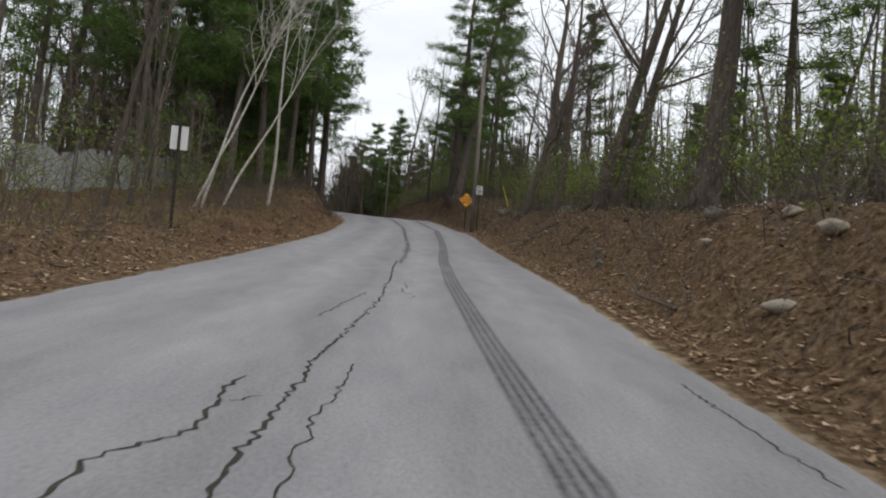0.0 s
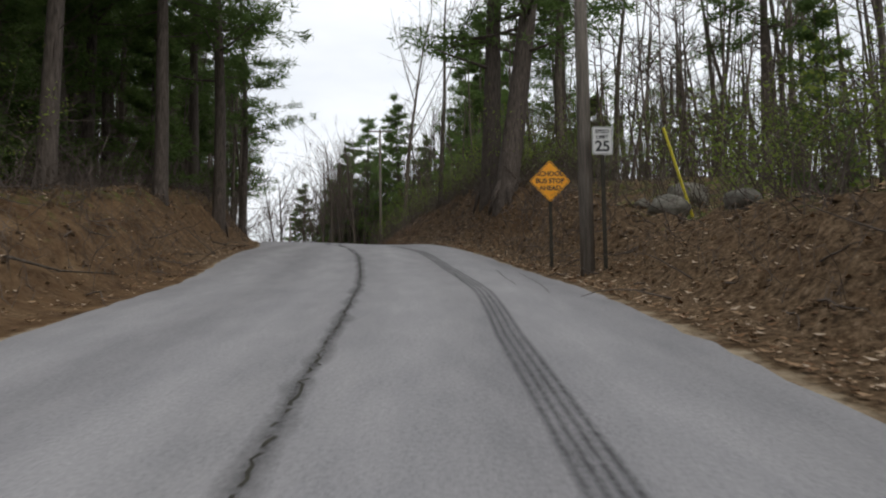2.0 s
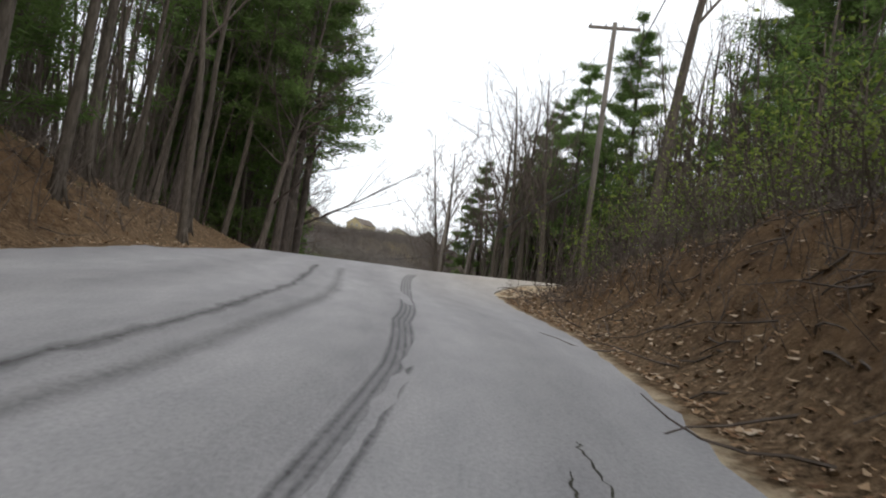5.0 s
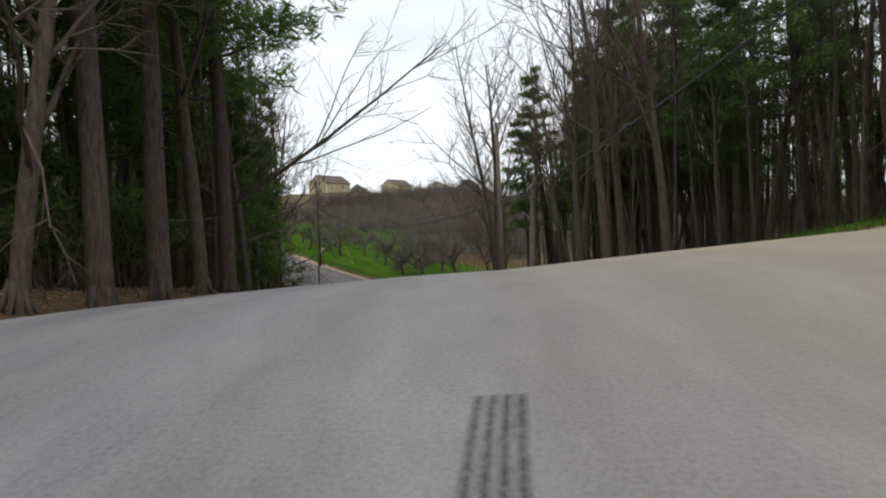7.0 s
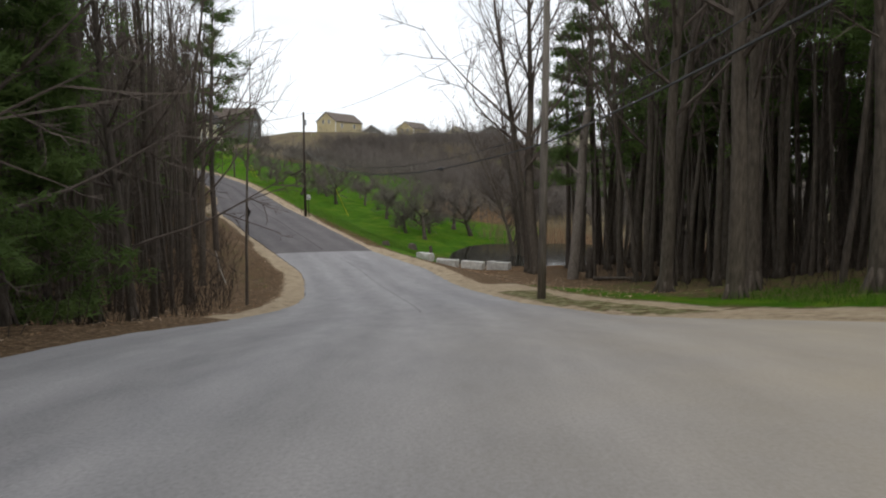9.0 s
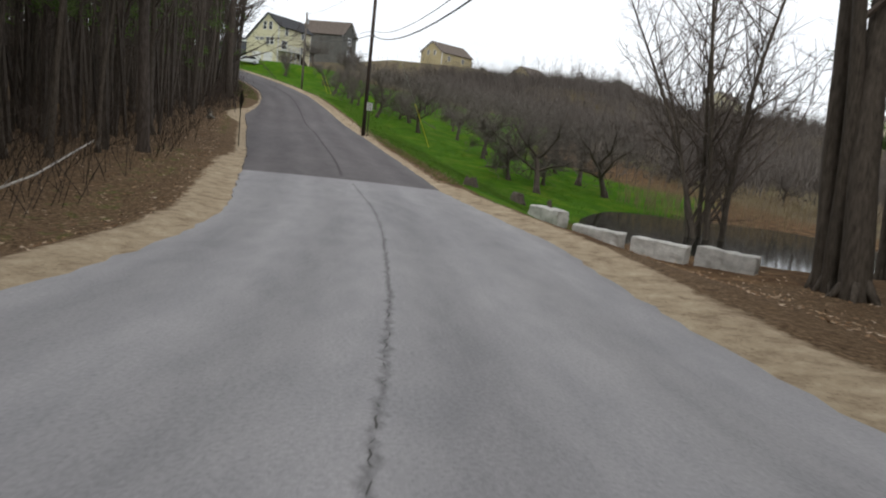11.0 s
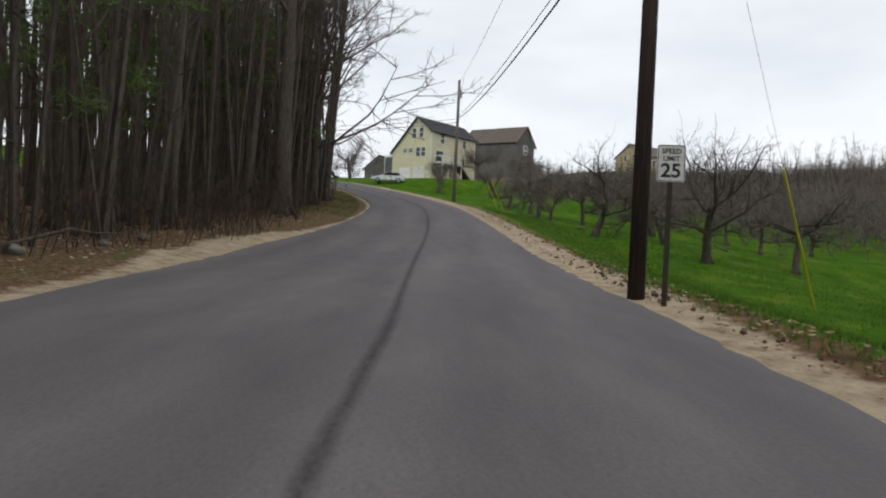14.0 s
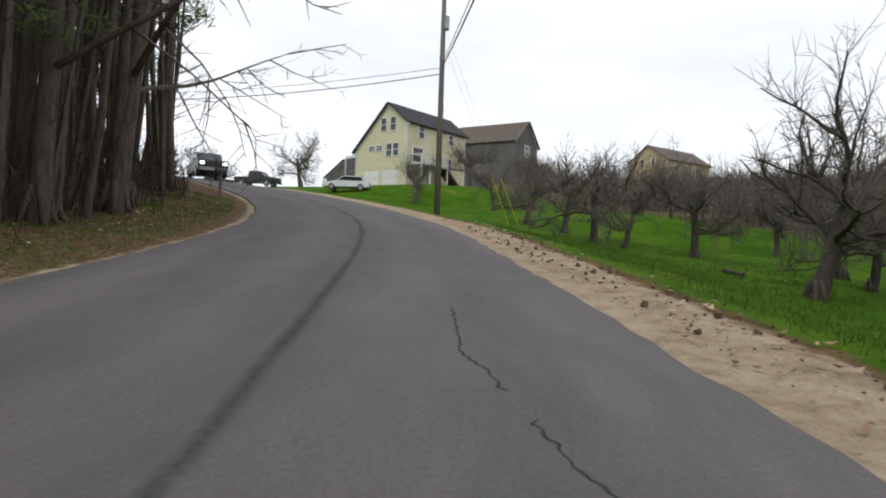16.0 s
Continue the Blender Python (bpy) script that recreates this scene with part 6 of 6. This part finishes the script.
cream, cm = house("cream clapboard saltbox house with charcoal roof", (-135.7, 214.7), 10.3, (0.987, 0.16), 10.2,
                  [(0, 0), (0, 4.3), (5.0, 9.15), (7.7, 7.0), (7.7, 0)], 2, SIDING_CREAM, SHINGLE_DARK,
                  gable=[(4.3, 6.9, 0.75, 1.4), (5.7, 6.9, 0.75, 1.4), (5.2, 4.1, 0.75, 1.3), (6.2, 4.1, 0.75, 1.3), (2.6, 4.4, 0.8, 0.5), (3.7, 4.4, 0.8, 0.5)],
                  right=[(2.3, 6.2, 0.85, 1.4), (7.4, 6.1, 0.8, 1.1), (1.8, 3.6, 1.6, 1.5), (7.2, 3.3, 0.8, 1.2)])
for x in (2.7, 5.4):
    door = part("garage_door", Shape().box((x - 1.1, -0.06, -0.4), (x + 1.1, 0.0, 1.9)), WHITE_PAINT, cream, "white panelled garage door")
    for k in range(4):
        part("panel_groove", Shape().box((x - 1.05, -0.075, 0.05 + k * 0.45), (x + 1.05, -0.062, 0.38 + k * 0.45)), WHITE_PAINT, door)
# screened porch on the low side, deck and stairs on the long side
part("porch_base", Shape().box((-1.6, -0.1, -1.0), (0.0, 4.4, 1.0)), WHITE_PAINT, cream)
part("porch_roof", Shape().box((-1.6, -0.1, 3.6), (0.0, 4.4, 3.9)), WHITE_PAINT, cream)
part("porch_screen", Shape().box((-1.5, 0.0, 1.0), (0.0, 4.3, 3.6)), GLASS_DARK, cream)
for y in (-0.08, 1.4, 2.9, 4.25):
    part("porch_post", Shape().box((-1.62, y, 1.0), (-1.48, y + 0.14, 3.6)), WHITE_PAINT, cream)
deck = part("deck", Shape().box((7.72, 0.3, 2.35), (9.6, 4.9, 2.55)), WHITE_PAINT, cream, "white-railed raised deck")
for k in range(4):
    part("deck_post", Shape().box((9.44, 0.35 + k * 1.45, -1.0), (9.58, 0.5 + k * 1.45, 3.5)), WHITE_PAINT, deck)
part("rail", Shape().box((9.46, 0.3, 3.4), (9.56, 4.9, 3.5)).box((7.75, 0.3, 3.4), (9.46, 0.4, 3.5)), WHITE_PAINT, deck)
for k in range(24):
    part("baluster", Shape().box((9.49, 0.5 + k * 0.185, 2.55), (9.53, 0.54 + k * 0.185, 3.4)), WHITE_PAINT, deck)
stair = part("stair_stringer", Shape().add([(8.2, 4.9, 2.5), (8.2, 4.9, 2.1), (8.2, 8.6, -0.7), (8.2, 8.6, -0.3), (9.4, 4.9, 2.5), (9.4, 4.9, 2.1), (9.4, 8.6, -0.7), (9.4, 8.6, -0.3)], [(0, 1, 2, 3), (4, 7, 6, 5), (0, 3, 7, 4), (1, 5, 6, 2), (0, 4, 5, 1), (3, 2, 6, 7)]), BARK_GREY, cream, "dark wooden outside stair")
house("grey clapboard house with brown roof and white trim", (-135.3, 241.2), 13.6, (-0.285, 0.959), 11.0,
      [(0, 0), (0, 6.3), (3.65, 9.4), (7.3, 6.3), (7.3, 0)], 2, SIDING_GREY, SHINGLE_BROWN,
      gable=[(3.6, 5.2, 1.5, 1.5), (3.6, 2.4, 1.5, 1.5)], right=[])
house("tan clapboard house on the far hilltop", (-142.3, 281.1), 18.2, (0.99, -0.13), 13.0,
      [(0, 0), (0, 4.0), (4.0, 6.8), (8.0, 4.0), (8.0, 0)], 2, SIDING_TAN, SHINGLE_BROWN, gable=[(2.8, 3.8, 0.7, 1.2), (5.2, 3.8, 0.7, 1.2)], right=[(3, 2.6, 0.9, 1.2), (9, 2.6, 0.9, 1.2)])
for x, y, base, way, siding in ((-164.0, 343.0, 18.6, (0.9, 0.4), SIDING_GREY), (-146.0, 341.0, 19.2, (0.99, -0.13), SIDING_TAN), (-126.0, 345.0, 17.2, (0.97, 0.2), SIDING_CREAM), (-112.0, 348.0, 17.5, (0.9, 0.4), SIDING_GREY), (-80.0, 352.0, 16.0, (0.99, -0.1), SIDING_CREAM), (-150.0, 300.0, 19.0, (0.95, 0.3), SIDING_GREY), (-35.0, 300.0, 8.0, (0.9, -0.4), SIDING_CREAM), (-5.0, 290.0, 6.0, (0.8, -0.6), WHITE_PAINT)):
    house("small clapboard house far across the hill", (x, y), base, way, 12.0, [(0, 0), (0, 4.4), (4.2, 7.2), (8.4, 4.4), (8.4, 0)], 2, siding, SHINGLE_BROWN, gable=[(2.8, 3.8, 0.8, 1.2), (5.6, 3.8, 0.8, 1.2)], right=[(3, 2.6, 0.9, 1.2), (9, 2.6, 0.9, 1.2)])
# a house glimpsed beyond the bend
house("low house beyond the bend behind a bare tree", (-160.0, 226.0), 11.5, (0.959, 0.285), 10.0, [(0, 0), (0, 3.2), (3.5, 5.6), (7, 3.2), (7, 0)], 2, SIDING_GREY, SHINGLE_DARK)


# ---- vehicles ----
def car(name, label, place, turn, paint, profile, cabin, length, width, glass_rows, tyre=0.36, lit=False):
    """A vehicle: body from a side profile, glass, four wheels, lamps."""
    e = tree_empty(name, label, "vehicle")
    e.matrix_basis = Matrix.Translation(place) @ Matrix.Rotation(turn, 4, "Z")
    body = new("body", rounded(Shape().prism(profile, -width / 2, width / 2), "body", paint, 0.07))
    body.parent = e
    cab = new("cabin", rounded(Shape().prism(cabin, -width / 2 + 0.14, width / 2 - 0.14), "cabin", paint, 0.08))
    cab.parent = e
    for pts, y0, y1 in glass_rows:
        part("glass", Shape().prism(pts, y0, y1), GLASS_DARK, e)
    for x in (-length * 0.31, length * 0.31):
        for y in (-width / 2 + 0.1, width / 2 - 0.1):
            wheel = part("wheel", Shape().tube([(x, y - 0.12, tyre), (x, y + 0.12, tyre)], [tyre, tyre], 20), CABLE, e, "black tyre")
            part("rim", Shape().tube([(x, y - 0.13, tyre), (x, y + 0.13, tyre)], [tyre * 0.6, tyre * 0.6], 14), STEEL_GREY, wheel)
    for y in (-width / 2 + 0.25, width / 2 - 0.25):
        part("headlight", Shape().box((length / 2 - 0.06, y - 0.13, 0.80), (length / 2 + 0.02, y + 0.13, 0.93)), LAMP_ON if lit else STEEL_GREY, e, "bright headlight" if lit else "clear headlight")
    part("grille", Shape().box((length / 2 - 0.05, -0.5, 0.6), (length / 2 + 0.015, 0.5, 0.95)), CABLE, e)
    part("bumper", Shape().box((length / 2 - 0.1, -width / 2 + 0.05, 0.38), (length / 2 + 0.06, width / 2 - 0.05, 0.58)), STEEL_GREY if lit else paint, e)
    for y in (-width / 2 - 0.1, width / 2 - 0.02):
        part("mirror", Shape().box((length * 0.17, y, 1.15), (length * 0.17 + 0.12, y + 0.12, 1.3)), CABLE, e)
    return e


m, n, l, b = nodes_of("headlamp_light", 0.2)
b.inputs["Emission Color"].default_value, b.inputs["Emission Strength"].default_value = (1.0, 0.95, 0.85, 1), 6.0
LAMP_ON = m
PAINT_GREEN = plain("dark_green_paint", (0.010, 0.022, 0.018), (0.016, 0.034, 0.027), 2, 0.38)
PAINT_BLACK = plain("black_paint", (0.012, 0.012, 0.014), (0.025, 0.025, 0.028), 2, 0.25)
PAINT_WHITE = plain("white_car_paint", (0.66, 0.68, 0.70), (0.74, 0.76, 0.78), 2, 0.25)
SUV = [(-2.35, 0.4), (2.3, 0.4), (2.38, 0.75), (2.25, 1.08), (1.2, 1.18), (-2.35, 1.15)]
SUV_CAB = [(-2.25, 1.1), (1.25, 1.1), (0.55, 1.78), (-2.0, 1.82)]
SUV_GLASS = [([(1.24, 1.2), (1.27, 1.2), (0.6, 1.74), (0.57, 1.74)], -0.72, 0.72), ([(-2.0, 1.22), (0.95, 1.22), (0.5, 1.68), (-1.85, 1.68)], -0.84, -0.82), ([(-2.0, 1.22), (0.95, 1.22), (0.5, 1.68), (-1.85, 1.68)], 0.82, 0.84)]


def on_road(s, lat):
    return Vector([float(v) for v in road_top(np.array(s, float), np.array(lat, float))])


q = np.array(locate(-118.9, 190.95))
car("sport_utility_vehicle", "dark green utility vehicle with lit headlights on the road", on_road(q[0], q[1]), -0.2, PAINT_GREEN, SUV, SUV_CAB, 4.75, 1.95, SUV_GLASS, 0.37, True)
car("parked_car", "white car parked beside the cream house", foot(-127.7, 208.4), 4.0, PAINT_WHITE, [(-2.2, 0.32), (2.2, 0.32), (2.25, 0.7), (1.1, 0.92), (-2.2, 0.95)], [(-1.9, 0.9), (1.15, 0.9), (0.3, 1.42), (-1.5, 1.42)], 4.5, 1.8, [([(-1.6, 0.98), (0.85, 0.98), (0.28, 1.34), (-1.4, 1.34)], -0.77, -0.75), ([(-1.6, 0.98), (0.85, 0.98), (0.28, 1.34), (-1.4, 1.34)], 0.75, 0.77)], 0.32)
TRUCK = [(-2.7, 0.5), (2.6, 0.5), (2.68, 0.85), (2.6, 1.12), (1.3, 1.2), (-2.7, 1.15)]
TRUCK_CAB = [(-0.9, 1.12), (1.35, 1.12), (0.7, 1.85), (-0.8, 1.88)]
TRUCK_GLASS = [([(-0.7, 1.26), (1.05, 1.26), (0.62, 1.74), (-0.65, 1.74)], -0.84, -0.82), ([(-0.7, 1.26), (1.05, 1.26), (0.62, 1.74), (-0.65, 1.74)], 0.82, 0.84)]
for x, y, turn in ((-148.0, 209.0, 0.6), (-151.5, 205.0, 0.9)):
    car("pickup_truck", "black pickup truck parked beyond the lawn", foot(x, y), turn, PAINT_BLACK, TRUCK, TRUCK_CAB, 5.4, 1.95, TRUCK_GLASS, 0.39)

# mailbox post at the inside of the bend, garden trees by the houses
p = foot(-103.0, 185.2)
e = tree_empty("mailbox", "dark mailbox on a wooden post by the bend", "mailbox")
e.matrix_basis = Matrix.Translation(p)
part("post", Shape().box((-0.05, -0.05, -0.4), (0.05, 0.05, 1.05)), WOOD_POLE, e)
part("box", Shape().prism([(-0.1, 1.05), (0.1, 1.05), (0.1, 1.18), (0.06, 1.25), (-0.06, 1.25), (-0.1, 1.18)], -0.25, 0.25), CABLE, e)
for x, y, k, size in ((-118, 209, 0, 1.2), (-143.0, 212, 1, 1.7), (-156, 207, 2, 1.5), (-124.5, 222, 3, 1.2), (-121, 228, 0, 1.2), (-128, 238, 1, 1.3)):
    stand(APPLES[k], x, y, size=size, rng=wood)
stand(YOUNG[0], -160, 203, size=0.6)

# stockade fence and sheds behind the birches
FENCE = plain("pale_fence_boards", (0.36, 0.36, 0.37), (0.52, 0.52, 0.53), 3, 0.85, stretch=(4, 4, 0.5))
e = tree_empty("board_fence", "pale weathered board fence behind the trees", "fence")
for k in range(78):
    y = 24.0 + k * 0.30
    x = -10.6 - 0.10 * (y - 24)
    p = foot(x, y)
    h = 1.75 + 0.05 * math.sin(k * 2.1)
    part("board", Shape().box((-0.012, -0.135, -0.1), (0.012, 0.135, h)), FENCE, e, m=Matrix.Translation(p) @ Matrix.Rotation(0.1, 4, "Z"))
for k in range(10):
    y = 24.0 + k * 2.55
    part("fence_post", Shape().box((-0.06, -0.06, -0.3), (0.06, 0.06, 1.85)), FENCE, e, m=Matrix.Translation(foot(-10.72 - 0.10 * (y - 24), y)))
put_stone(-12.5, 21.5, 1.3, 400, (1.5, 1.0, 0.95), 0.25, "dark green tarpaulin over a heap in the yard", plain("green_tarpaulin", (0.02, 0.035, 0.03), (0.05, 0.075, 0.065), 2, 0.5), "covered_heap")

# the first of each tree stands in the woods too
for k, t in enumerate(LIBRARY + BIRCH + [TWIN, CLUMP, DARKOAK, OAK, BIGPINE, MAPLE] + APPLES + [APPLE_BIG, SNAG]):
    home = spot(212 - 4.2 * k, 20) if k < len(LIBRARY) else spot(10 + 3 * k, 24)
    if t in APPLES or t is APPLE_BIG:
        home = spot(190 + 7 * (APPLES.index(t) if t in APPLES else 5), -44)
    t.matrix_basis = Matrix.Translation(home)
